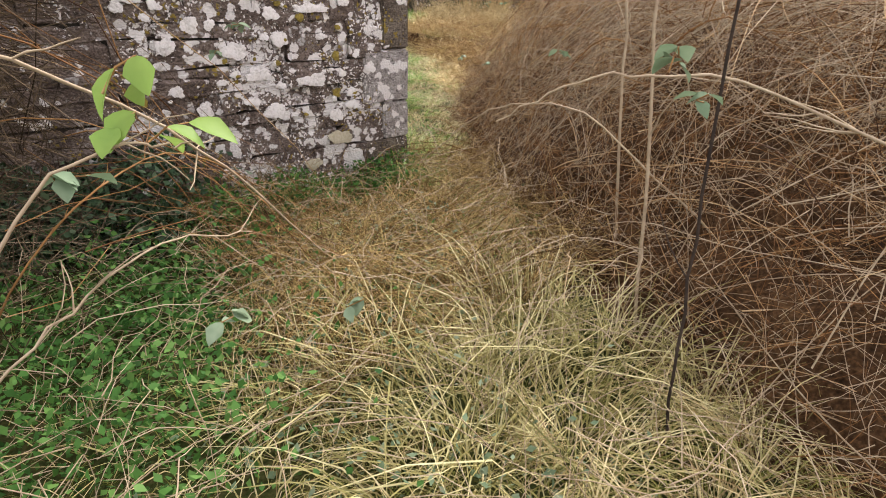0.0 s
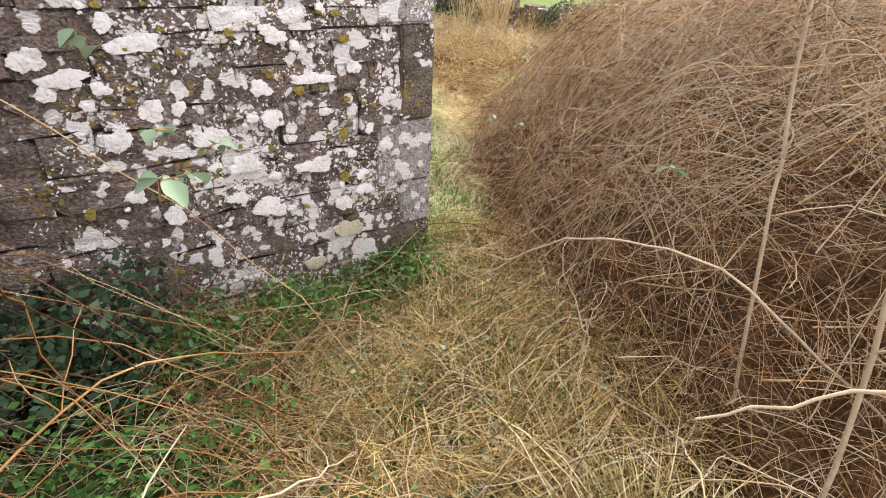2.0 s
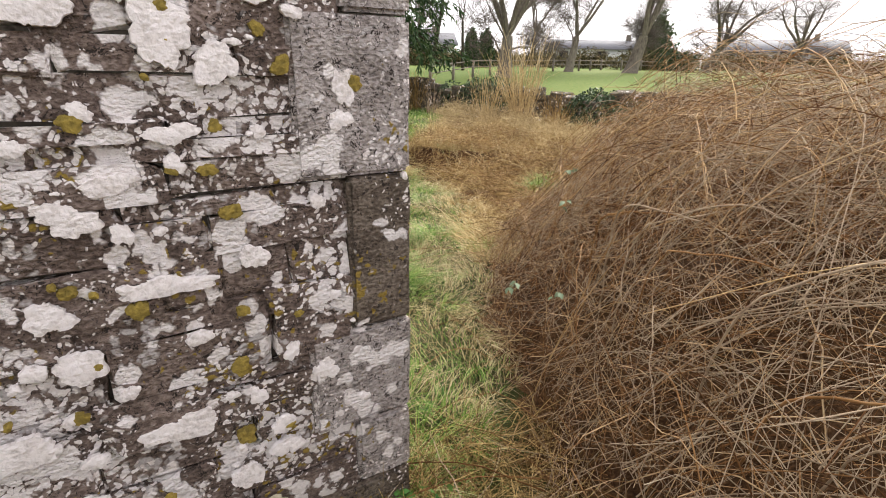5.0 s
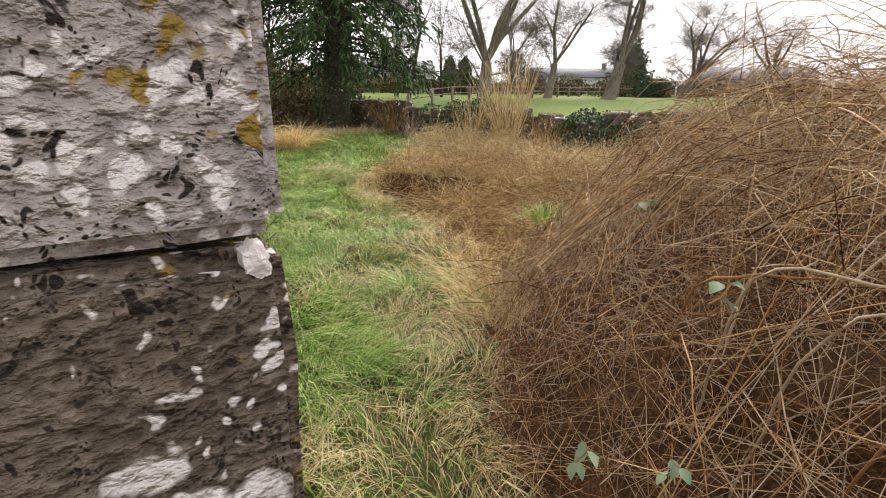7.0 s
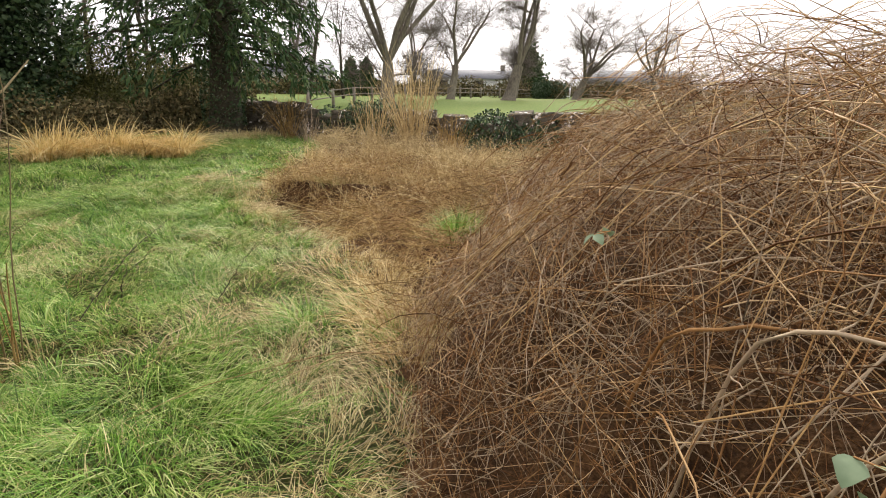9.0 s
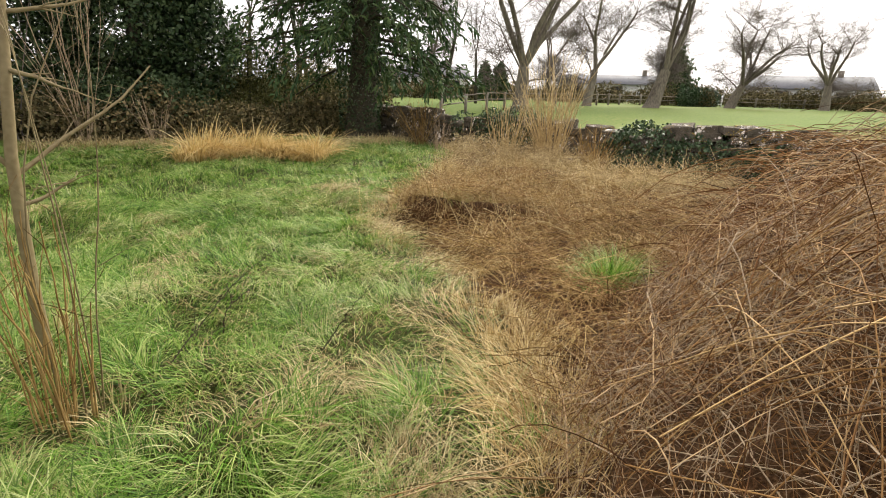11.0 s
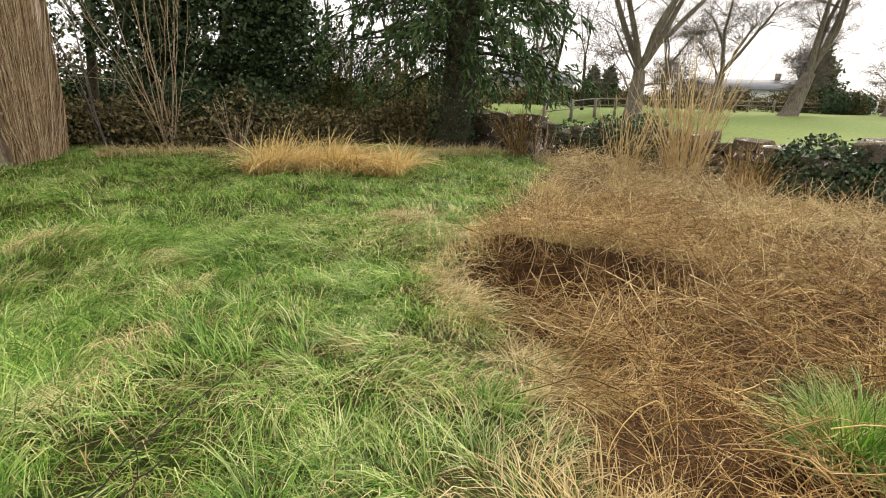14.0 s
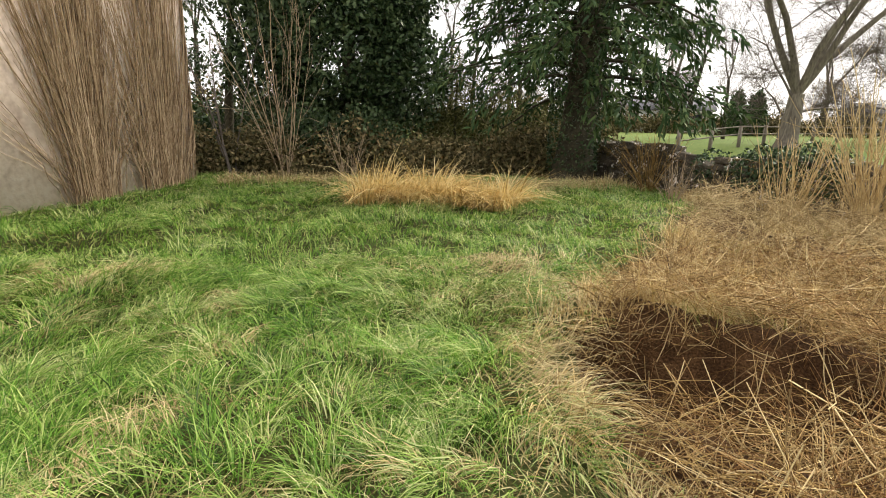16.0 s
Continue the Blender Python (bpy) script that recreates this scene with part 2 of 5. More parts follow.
def low_tangle(x, y):
    """Height of the flattened dead growth past the tall brambles."""
    d = x - edge_x(y)
    h = 0.05 + 0.26 * lattice(x * 1.3, y * 1.3, 8) + 0.12 * lattice(x * 3.1, y * 3.1, 9)
    h = h + 0.2 * step01((x - 5.2) / 1.5) * (1 - step01((x - 7.2) / 0.8))
    u, v = pit_axes(x, y)
    h = h * np.where((u / 0.95) ** 2 + (v / 0.42) ** 2 < 1, 0.1, 1) * np.where(np.hypot(x - 3.85, y - 3.48) < 0.3, 0.25, 1)
    return np.where((d > 0) & (x < 9.5) & (y < 13.2), h * step01(d / 0.5), 0)


def mesh_of(name, verts, faces, smooth=False):
    me = bpy.data.meshes.new(name)
    verts, faces = np.asarray(verts, np.float32).reshape(-1, 3), np.asarray(faces, np.int32)
    k = faces.shape[1]
    me.vertices.add(len(verts))
    me.vertices.foreach_set("co", verts.ravel())
    me.loops.add(faces.size)
    me.loops.foreach_set("vertex_index", faces.ravel())
    me.polygons.add(len(faces))
    me.polygons.foreach_set("loop_start", np.arange(0, faces.size, k, dtype=np.int32))
    me.polygons.foreach_set("loop_total", np.full(len(faces), k, np.int32))
    if smooth:
        me.polygons.foreach_set("use_smooth", np.ones(len(faces), bool))
    me.update(calc_edges=True)
    me.validate()
    return me


def ribbons(paths, width, side):
    """Strips: paths (N, k, 3), width (N, k), side (N, 3). Gives verts and quads."""
    n, k, _ = paths.shape
    off = side[:, None, :] * width[:, :, None] * 0.5
    v = np.stack([paths - off, paths + off], 2).reshape(-1, 3)
    i = (np.arange(n)[:, None] * k + np.arange(k - 1)[None]) * 2
    return v, np.stack([i, i + 1, i + 3, i + 2], -1).reshape(-1, 4)


def tubes(paths, radius, sides=3):
    """Tubes: paths (N, k, 3), radius (N, k)."""
    n, k, _ = paths.shape
    t = np.gradient(paths, axis=1)
    t /= np.linalg.norm(t, axis=2, keepdims=True) + 1e-9
    ref = np.where(np.abs(t[..., 2:3]) > 0.8, [1.0, 0.0, 0.0], [0.0, 0.0, 1.0])
    u = np.cross(t, ref)
    u /= np.linalg.norm(u, axis=2, keepdims=True) + 1e-9
    w = np.cross(t, u)
    a = np.arange(sides) * 2 * np.pi / sides
    v = paths[:, :, None] + radius[:, :, None, None] * (u[:, :, None] * np.cos(a)[:, None] + w[:, :, None] * np.sin(a)[:, None])
    base = (np.arange(n)[:, None, None] * k + np.arange(k - 1)[None, :, None]) * sides
    s, s2 = np.arange(sides), (np.arange(sides) + 1) % sides
    f = np.stack([base + s, base + s2, base + s2 + sides, base + s + sides], -1).reshape(-1, 4)
    return v.reshape(-1, 3), f


def join(*pairs):
    vs, fs, n = [], [], 0
    for v, f in pairs:
        vs.append(v)
        fs.append(f + n)
        n += len(v)
    return np.concatenate(vs), np.concatenate(fs)


def thing(name, vf, mat, label="", category="", kind="", group="", smooth=False):
    ob = new(name, mesh_of(name, *vf, smooth=smooth))
    ob.data.materials.append(mat)
    return tagged(ob, label, category, group, kind)


def holder(name, at, label, category, group="", kind=""):
    ob = new(name)
    ob.location = at
    ob.empty_display_size = 0.2
    return tagged(ob, label, category, group, kind)


def part_vf(name, vf, mat, parent, label="", smooth=False):
    """A part whose mesh is given in the parent's own coordinates."""
    ob = new(name, mesh_of(name, *vf, smooth=smooth))
    ob.data.materials.append(mat)
    ob.parent = parent
    return tagged(ob, label)


def box(x0, x1, y0, y1, z0, z1):
    v = np.array([[x, y, z] for z in (z0, z1) for y in (y0, y1) for x in (x0, x1)], float)
    return v, np.array([[0, 2, 3, 1], [4, 5, 7, 6], [0, 1, 5, 4], [2, 6, 7, 3], [0, 4, 6, 2], [1, 3, 7, 5]])


def unit(v):
    return v / (np.linalg.norm(v, axis=-1, keepdims=True) + 1e-9)


def blades(x, y, length, width, lean, head, k=4, z=None):
    """Bent grass blades rooted at x, y."""
    n = len(x)
    s = np.linspace(0, 1, k)[None]
    z = ground_z(x, y) if z is None else z
    fwd = length[:, None] * lean[:, None] * s ** 1.6
    up = length[:, None] * (s - 0.62 * lean[:, None] * s ** 2.2)
    p = np.stack([x[:, None] + np.cos(head)[:, None] * fwd, y[:, None] + np.sin(head)[:, None] * fwd, z[:, None] - 0.01 + up], -1)
    side = np.stack([-np.sin(head), np.cos(head), np.zeros(n)], -1)
    side = unit(side + rng.normal(0, 0.35, (n, 3)))
    return ribbons(p, width[:, None] * np.array([1, 0.9, 0.6, 0.08])[None, :k] if k == 4 else width[:, None] * np.linspace(1, 0.1, k)[None], side)


def arches(x, y, z, length, head, rise, wiggle, r, k=8, end=0.45):
    """Arching stems that start at x, y, z, rise, and droop."""
    n = len(x)
    s = np.linspace(0, 1, k)[None]
    turn = head[:, None] + rng.normal(0, 0.5, (n, 1)) * s
    dx = np.cumsum(np.cos(turn), 1) / k * length[:, None]
    dy = np.cumsum(np.sin(turn), 1) / k * length[:, None]
    dz = length[:, None] * (rise[:, None] * s - (rise[:, None] + rng.uniform(-0.1, 0.35, (n, 1))) * s ** 2)
    jit = np.cumsum(rng.normal(0, 1, (n, k, 3)), 1) * wiggle
    p = np.stack([x[:, None] + dx, y[:, None] + dy, z[:, None] + dz], -1) + jit
    p[..., 0] += np.where(p[..., 2] > 0.45, np.clip(way_x(p[..., 1]) + 0.5 - p[..., 0], 0, 0.9) * (p[..., 0] > way_x(p[..., 1]) - 0.1), 0)
    return p, r[:, None] * np.linspace(1, end, k)[None]


def way_x(y):
    """The middle of the trodden way, which stays clear of stems."""
    return np.interp(y, [-4, -3.3, -1.8, -0.4, 0, 0.43, 1, 2, 3.2, 4], [-2.1, -1.95, -1.0, -0.15, 0.1, 0.5, 0.75, 1.35, 1.95, 2.1])


def leaf_cloud(c, size, normal_up=0.4, slim=0.55):
    """Folded diamond leaves at centres c (N, 3): two faces each."""
    n = len(c)
    a = unit(rng.normal(0, 1, (n, 3)) + [0, 0, -0.25])
    b = unit(np.cross(a, unit(rng.normal(0, 1, (n, 3)) + [0, 0, normal_up])))
    nn = np.cross(a, b)
    s = size[:, None]
    v = np.stack([c - a * s * 0.5, c + b * s * slim * 0.5 + nn * s * 0.1, c + a * s * 0.5, c - b * s * slim * 0.5 + nn * s * 0.1], 1).reshape(-1, 3)
    i = np.arange(n)[:, None] * 4
    return v, i + np.array([[0, 1, 2, 3]])

# ---- ground ----
def build_ground():
    a = np.concatenate([[-900, -300, -120, -60, -35, -20, -12], np.arange(-8, 14.01, 0.12), [16, 19, 24, 30, 40, 55, 80, 130, 300, 900]])
    b = np.concatenate([[-900, -300, -100, -40, -20, -11], np.arange(-7, 16.01, 0.12), [18, 21, 25, 32, 42, 60, 90, 150, 300, 900]])
    gx, gy = np.meshgrid(a, b, indexing="ij")
    v = np.stack([gx, gy, ground_z(gx, gy)], -1).reshape(-1, 3)
    na, nb = len(a), len(b)
    i = (np.arange(na - 1)[:, None] * nb + np.arange(nb - 1)[None]).ravel()
    f = np.stack([i, i + nb, i + nb + 1, i + 1], -1)
    ob = thing("ground", (v, f), SOIL, "uneven damp ground under rough grass", "ground", "structure", smooth=True)
    ob.data.materials.append(FIELD)
    ob.data.materials.append(LITTER)
    c = v[f].mean(1)
    far = (c[:, 0] > 9.6) | (c[:, 1] > 17) | (c[:, 0] < -9)
    brown = (c[:, 0] > edge_x(c[:, 1])) & (c[:, 0] < 9.0) & (c[:, 1] < 13.2)
    ob.data.polygons.foreach_set("material_index", np.where(far, 1, np.where(brown, 2, 0)).astype(np.int32))

build_ground()


# ---- old stone wall ----
def stone_mesh(seed):
    r = random.Random(seed)
    bm = bmesh.new()
    bmesh.ops.create_cube(bm, size=1.0)
    bmesh.ops.bevel(bm, geom=bm.edges[:], offset=0.07, segments=1, affect="EDGES")
    for v in bm.verts:
        v.co.x += r.uniform(-0.05, 0.05)
        v.co.z += r.uniform(-0.16, 0.16)
        v.co.y += r.uniform(-0.05, 0.05)
    me = bpy.data.meshes.new("stone")
    bm.to_mesh(me)
    bm.free()
    return me


def build_wall():
    wall = thing("wall_old", box(-7.0, -0.03, 0.05, 0.6, -0.3, 2.75), MORTAR, "old rubble stone wall crusted with white and mustard lichen", "wall", "structure")
    kinds = [stone_mesh(i) for i in range(14)]
    for me in kinds:
        me.materials.append(STONE)
    r = random.Random(5)
    z, loose, count = -0.05, [], 0
    while z < 2.7:
        h = r.choice([0.045, 0.07, 0.09, 0.1, 0.13, 0.16])
        x = -0.195
        while x > -6.9:
            w = r.uniform(0.13, 0.46)
            me = kinds[r.randrange(14)]
            m = Matrix.LocRotScale((x - w / 2, 0.086 + r.uniform(-0.016, 0.02), z + h / 2), Euler((0, 0, r.uniform(-0.02, 0.02))), (w + 0.008, 0.16, h + 0.001))
            if x > -2.9 and z < 2.0 and count < 300:
                ob = new("stone", me)
                ob.parent = wall
                ob.matrix_basis = m
                count += 1
            else:
                loose.append((me, m))
            x -= w + 0.004
        z += h + 0.002
    vs, fs = [], []
    for me, m in loose:
        n = len(vs)
        vs += [m @ v.co for v in me.vertices]
        fs += [[n + i for i in p.vertices] for p in me.polygons]
    rest = bpy.data.meshes.new("stones")
    rest.from_pydata(vs, [], fs)
    rest.materials.append(STONE)
    ob = new("stones", rest)
    ob.parent = wall
    tagged(ob, kind="stuff")
    # dressed corner stones
    z = -0.05
    for i, h in enumerate([0.32, 0.26, 0.35, 0.48, 0.42, 0.36, 0.5]):
        w = 0.2 if i % 2 else 0.34
        bm = bmesh.new()
        bmesh.ops.create_cube(bm, size=1.0)
        bmesh.ops.scale(bm, vec=(w, 0.62, h - 0.006), verts=bm.verts)
        bmesh.ops.bevel(bm, geom=bm.edges[:], offset=0.012, segments=2, affect="EDGES")
        bmesh.ops.subdivide_edges(bm, edges=[e for e in bm.edges if e.calc_length() > 0.1], cuts=5, use_grid_fill=True)
        for v in bm.verts:
            v.co += Vector((noise.noise(v.co * 14 + Vector((i, 0, 0))), noise.noise(v.co * 14 + Vector((0, i, 9))), 0)) * 0.006
        me = bpy.data.meshes.new("quoin")
        bm.to_mesh(me)
        bm.free()
        me.materials.append(DAMPQUOIN if i in (0, 3) else QUOIN)
        ob = new("quoin", me)
        ob.parent = wall
        ob.location = (-w / 2, 0.298, z + h / 2)
        tagged(ob, "damp dark corner stone" if i in (0, 3) else "pitted pale dressed corner stone")
        z += h
    # crusts of lichen that stand out from the stones
    spots = [(-0.66, 1.14, 0.26, 0.07), (-0.39, 0.87, 0.07, 0.08), (-1.17, 0.91, 0.2, 0.13), (-1.38, 1.32, 0.26, 0.1), (-0.72, 0.72, 0.2, 0.09),
             (-1.05, 0.78, 0.16, 0.1), (-0.9, 0.98, 0.14, 0.12), (-1.25, 1.93, 0.16, 0.1), (-1.09, 1.82, 0.1, 0.1), (-0.62, 1.72, 0.18, 0.2), (-0.82, 1.76, 0.14, 0.12),
             (-0.5, 1.66, 0.13, 0.13), (-0.022, 1.35, 0.026, 0.04), (-0.2, 1.6, 0.07, 0.12), (-0.41, 1.9, 0.07, 0.08), (-0.75, 1.4, 0.14, 0.07), (-1.3, 1.55, 0.2, 0.14),
             (-0.95, 0.55, 0.22, 0.15), (-1.65, 1.2, 0.2, 0.08), (-0.62, 1.5, 0.13, 0.06)]
    r = random.Random(8)
    for x, zc, w, h in spots:
        add_crust(wall, x, zc, w, h, LICHEN, r)
    for _ in range(110):
        x, zc = -1.75 + 1.6 * r.random(), 0.45 + 1.6 * r.random()
        w = r.choice([0.02, 0.03, 0.045, 0.06, 0.09, 0.12])
        add_crust(wall, x, zc, w, w * r.uniform(0.5, 1.1), LICHEN, r)
    for _ in range(46):
        x, zc = -1.75 + 1.6 * r.random(), 0.5 + 1.6 * r.random()
        w = r.choice([0.025, 0.04, 0.06])
        add_crust(wall, x, zc, w, w * r.uniform(0.6, 1.2), MUSTARD, r)
    for x, zc, w, h in [(-0.53, 0.32, 0.2, 0.16), (-0.74, 0.17, 0.15, 0.1)]:
        add_crust(wall, x, zc, w, h, PALE_LICHEN, r)


def add_crust(wall, x, z, w, h, mat, r):
    """A thin irregular plate of lichen on the face of the wall."""
    bm = bmesh.new()
    n, ph = 56, [r.uniform(0, 6.3) for _ in range(4)]
    rim, top = [], []
    lobes = [(r.uniform(-0.24, 0.24), r.uniform(-0.2, 0.2), r.uniform(0.16, 0.28)) for _ in range(7)] + [(0, 0, 0.22)]
    for i in range(n):
        a = i * 2 * math.pi / n
        q = 0.1
        for cx, cy, cr in lobes:
            along = cx * math.cos(a) + cy * math.sin(a)
            disc = cr * cr - cx * cx - cy * cy + along * along
            if disc > 0:
                q = max(q, along + math.sqrt(disc))
        q *= 1 + 0.06 * math.sin(7 * a + ph[0]) + r.uniform(-0.07, 0.07)
        rim.append(bm.verts.new((math.cos(a) * q * w, 0.014, math.sin(a) * q * h)))
        top.append(bm.verts.new((math.cos(a) * q * w * 0.96, 0, math.sin(a) * q * h * 0.96)))
    mid = bm.verts.new((0, -0.003, 0))
    for i in range(n):
        bm.faces.new((top[i], top[(i + 1) % n], mid))
    for i in range(n):
        bm.faces.new((rim[i], rim[(i + 1) % n], top[(i + 1) % n], top[i]))
    bmesh.ops.recalc_face_normals(bm, faces=bm.faces[:])
    me = bpy.data.meshes.new("lichen")
    bm.to_mesh(me)
    bm.free()
    me.materials.append(mat)
    ob = new("lichen", me)
    ob.parent = wall
    ob.location = (x, -0.016, z)


# ---- far building with dead ivy ----
B0, BDIR = np.array([-1.75, 14.6]), unit(np.array([-1.2, -4.1]))
BN = np.array([-BDIR[1], BDIR[0]])


def build_far_wall():
    m = Matrix.Translation((B0[0], B0[1], 0)) @ Matrix.Rotation(math.atan2(BDIR[1], BDIR[0]), 4, "Z")
    wall = thing("wall_house", box(0, 11, -5, 0, -0.3, 6.5), RENDER, "pale stained rendered house wall covered with dead ivy stems", "wall", "structure")
    wall.matrix_world = m
    n, k = 760, 14
    root = np.concatenate([rng.normal(0.9, 0.35, n // 2), rng.normal(2.6, 0.22, n // 2)])
    root = np.clip(root, 0.05, 6)
    s = np.linspace(0, 1, k)[None]
    hgt = rng.uniform(1.0, 6.3, n)
    spread = (rng.normal(0.1, 0.55, n) + (root - np.where(root < 1.9, 0.9, 2.5)) * 1.6)[:, None] * s ** 1.3
    x = root[:, None] + spread + np.cumsum(rng.normal(0, 0.022, (n, k)), 1)
    z = hgt[:, None] * s
    y = 0.012 + rng.uniform(0, 0.06, (n, 1)) + np.cumsum(rng.normal(0, 0.004, (n, k)), 1)
    p = np.stack([np.clip(x, 0.02, 10.9), np.clip(y, 0.008, 0.1), z], -1)
    ivy = thing("dead_ivy", tubes(p, (rng.uniform(0.003, 0.012, n)[:, None] * np.linspace(1, 0.4, k)[None])), DEADIVY,
                "dense mat of brown dead ivy stems clinging to the wall", "ivy", "stuff")
    ivy.matrix_world = m


# ---- grass ----
def scatter(n, x0, x1, y0, y1, keep):
    x, y = rng.uniform(x0, x1, n), rng.uniform(y0, y1, n)
    ok = rng.random(n) < keep(x, y)
    ok &= ~((y > -0.02) & (y < 0.64) & (x < 0.02))
    return x[ok], y[ok]


def tuft_field(x, y):
    return lattice(x * 2.3 + 7, y * 2.3, 21)


def grass(name, mat, label, n, area, keep, len_range, lean_range, width=0.005, k=4):
    x, y = scatter(n, *area, keep)
    m = len(x)
    tuft = tuft_field(x, y)
    ln = rng.uniform(*len_range, m) * (0.55 + 0.85 * tuft)
    head = 6.28 * 2 * lattice(x * 1.5, y * 1.5, 31) + rng.normal(0, 0.7, m)
    lean = np.clip(rng.uniform(*lean_range, m), 0, 1.3)
    dist = np.hypot(x - 1.5, y - 2)
    w = width * (1 + 0.12 * dist) * rng.uniform(0.6, 1.3, m)
    return thing(name, blades(x, y, ln, w, lean, head, k), mat, label, "grass", "stuff")


def fountain(cx, cy, per, reach, width, lean, flop=0.8, root=0.05, k=4, spread=1.0):
    """Tussocks rooted at cx, cy whose blades spill outwards and flop to one side."""
    n = len(cx)
    fall = 6.283 * 2 * lattice(cx * 0.55, cy * 0.55, 31)
    size = np.repeat(rng.uniform(0.55, 1.15, n), per)
    x0, y0, fall = np.repeat(cx, per), np.repeat(cy, per), np.repeat(fall, per)
    m = len(x0)
    a = rng.uniform(0, 6.283, m)
    rad = root * np.sqrt(rng.random(m)) * 2 * size
    head = np.arctan2(np.sin(a) + flop * np.sin(fall), np.cos(a) + flop * np.cos(fall)) + rng.normal(0, 0.3, m)
    x, y = x0 + rad * np.cos(a), y0 + rad * np.sin(a)
    w = width * (1 + 0.1 * np.hypot(x - 1.5, y - 2)) * rng.uniform(0.6, 1.3, m)
    return blades(x, y, rng.uniform(*reach, m) * size, w, rng.uniform(*lean, m), head, k)


def build_grass():
    inside = lambda x, y: x < edge_x(y) + 0.7 * (lattice(x * 1.7, y * 1.7, 3) - 0.45)
    dryness = lambda x, y: np.clip(1.9 * (lattice(x * 1.3, y * 1.3, 41) - 0.5) + 0.35 * (lattice(x * 5, y * 5, 42) - 0.5) * 2
                                   + 1.3 * np.exp(-np.clip(edge_x(y) - x, 0, 9) / 0.55) * (0.5 + lattice(x * 2.1, y * 2.1, 43)) - 0.02 * y, 0, 1)
    area = (-3.5, 4.5, 0.0, 8.0)
    grass("green_grass", GREEN, "short green grass between the tussocks", 110000, area, lambda x, y: inside(x, y) * (1 - 0.8 * dryness(x, y)), (0.06, 0.16), (0.5, 1.3), 0.005, 3)
    grass("dry_grass", DRY, "pale dry grass lying in flattened swathes", 110000, area, lambda x, y: inside(x, y) * (0.14 + 0.8 * dryness(x, y)), (0.10, 0.24), (1.0, 1.45), 0.0042, 3)
    for mat, n, per, label, wet, seed in ((GREEN, 3300, 38, "lush green grass tussocks flopped to one side", 0.9, 50), (SAGE, 1400, 40, "grey-green grass tussocks with pale shining blades", 0.8, 51)):
        x, y = scatter(n, *area, lambda x, y: inside(x, y) * (1 - wet * dryness(x, y)) * np.clip(1.9 * lattice(x * 0.9, y * 0.9, seed) - 0.2, 0.1, 1))
        thing("grass_tussocks", fountain(x, y, per, (0.12, 0.32), 0.0043, (0.75, 1.38), 1.1), mat, label, "grass", "stuff")
    x, y = scatter(700, *area, lambda x, y: inside(x, y) * (0.1 + 0.9 * dryness(x, y)))
    thing("dry_tussocks", fountain(x, y, 26, (0.12, 0.3), 0.0045, (0.9, 1.45), 1.6), DRY, "bleached grass flattened among the green", "grass", "stuff")
    far = (-6, 8.2, 8.0, 15.5)
    grass("meadow_grass", GREEN, "green meadow grass further across the plot", 62000, far, lambda x, y: inside(x, y) * (1 - 0.6 * dryness(x, y)), (0.07, 0.17), (0.4, 1.1), 0.006, 3)
    grass("faded_grass", SALLOW, "yellowed grass mixed into the meadow", 24000, far, lambda x, y: inside(x, y) * (0.15 + 0.7 * dryness(x, y)), (0.08, 0.2), (0.5, 1.2), 0.006, 3)
    for mat, n, label in ((GREEN, 1500, "green tussocks across the meadow"), (SAGE, 700, "pale green tussocks across the meadow")):
        x, y = scatter(n, *far, lambda x, y: inside(x, y) * (1 - 0.7 * dryness(x, y)))
        thing("meadow_tussocks", fountain(x, y, 20, (0.14, 0.32), 0.006, (0.7, 1.35), 1.0, k=3), mat, label, "grass", "stuff")
    start = lambda x, y: inside(x, y) * np.where(y < -1.75, 1, 0.3) * np.where(x < -1.75, 0.35, 1)
    way = (-4.5, 1.0, -5.5, 0.3)
    grass("path_grass", SALLOW, "yellow-green trampled grass along the narrow path", 46000, way, start, (0.08, 0.26), (0.5, 1.3), 0.0034, 3)
    grass("path_straw", DRY, "bleached dry grass stalks beside the path", 22000, way, start, (0.15, 0.36), (0.6, 1.3), 0.003)
    grass("path_green", GREEN, "short green grass in the gap beside the wall", 26000, (-1.2, 1.1, -1.8, 0.4), lambda x, y: inside(x, y) * (0.2 + 0.7 * step01((x + 0.4) / 0.5)), (0.06, 0.18), (0.5, 1.3), 0.004, 3)
    # heaps of drooping yellow grass where the path begins
    c = np.array([(-1.0, -2.2), (-0.75, -2.25), (-1.35, -2.0), (-0.5, -2.4), (-1.15, -2.45), (-0.35, -2.75), (-0.85, -2.6), (-1.45, -2.45), (-0.6, -2.05), (-0.15, -3.0), (-1.55, -1.85)])
    for cx, cy in c:
        at = np.array([[cx, cy]]) + rng.normal(0, 0.05, (4, 2))
        thing("straw_tussock", fountain(at[:, 0], at[:, 1], 30, (0.2, 0.55), 0.0042, (0.35, 1.4), 0.6, 0.09), PALESTRAW, "drooping tussock of yellow dead grass on the path", "dead grass", "stuff")
    # bright upright tuft in the dead tangle
    cx, cy = 3.78 + rng.normal(0, 0.065, 22), 3.45 + rng.normal(0, 0.06, 22)
    thing("grass_tuft", fountain(cx, cy, 90, (0.22, 0.5), 0.0045, (0.3, 1.0), 0.3, 0.04), GREEN, "bright green tuft of long grass among dead stems", "grass")
    cx, cy = 3.97 + rng.normal(0, 0.06, 14), 3.58 + rng.normal(0, 0.05, 14)
    thing("straw_tuft", fountain(cx, cy, 70, (0.22, 0.5), 0.004, (0.3, 1.0), 0.3, 0.04), SAGE, "pale grey-green tuft beside the bright one", "grass")
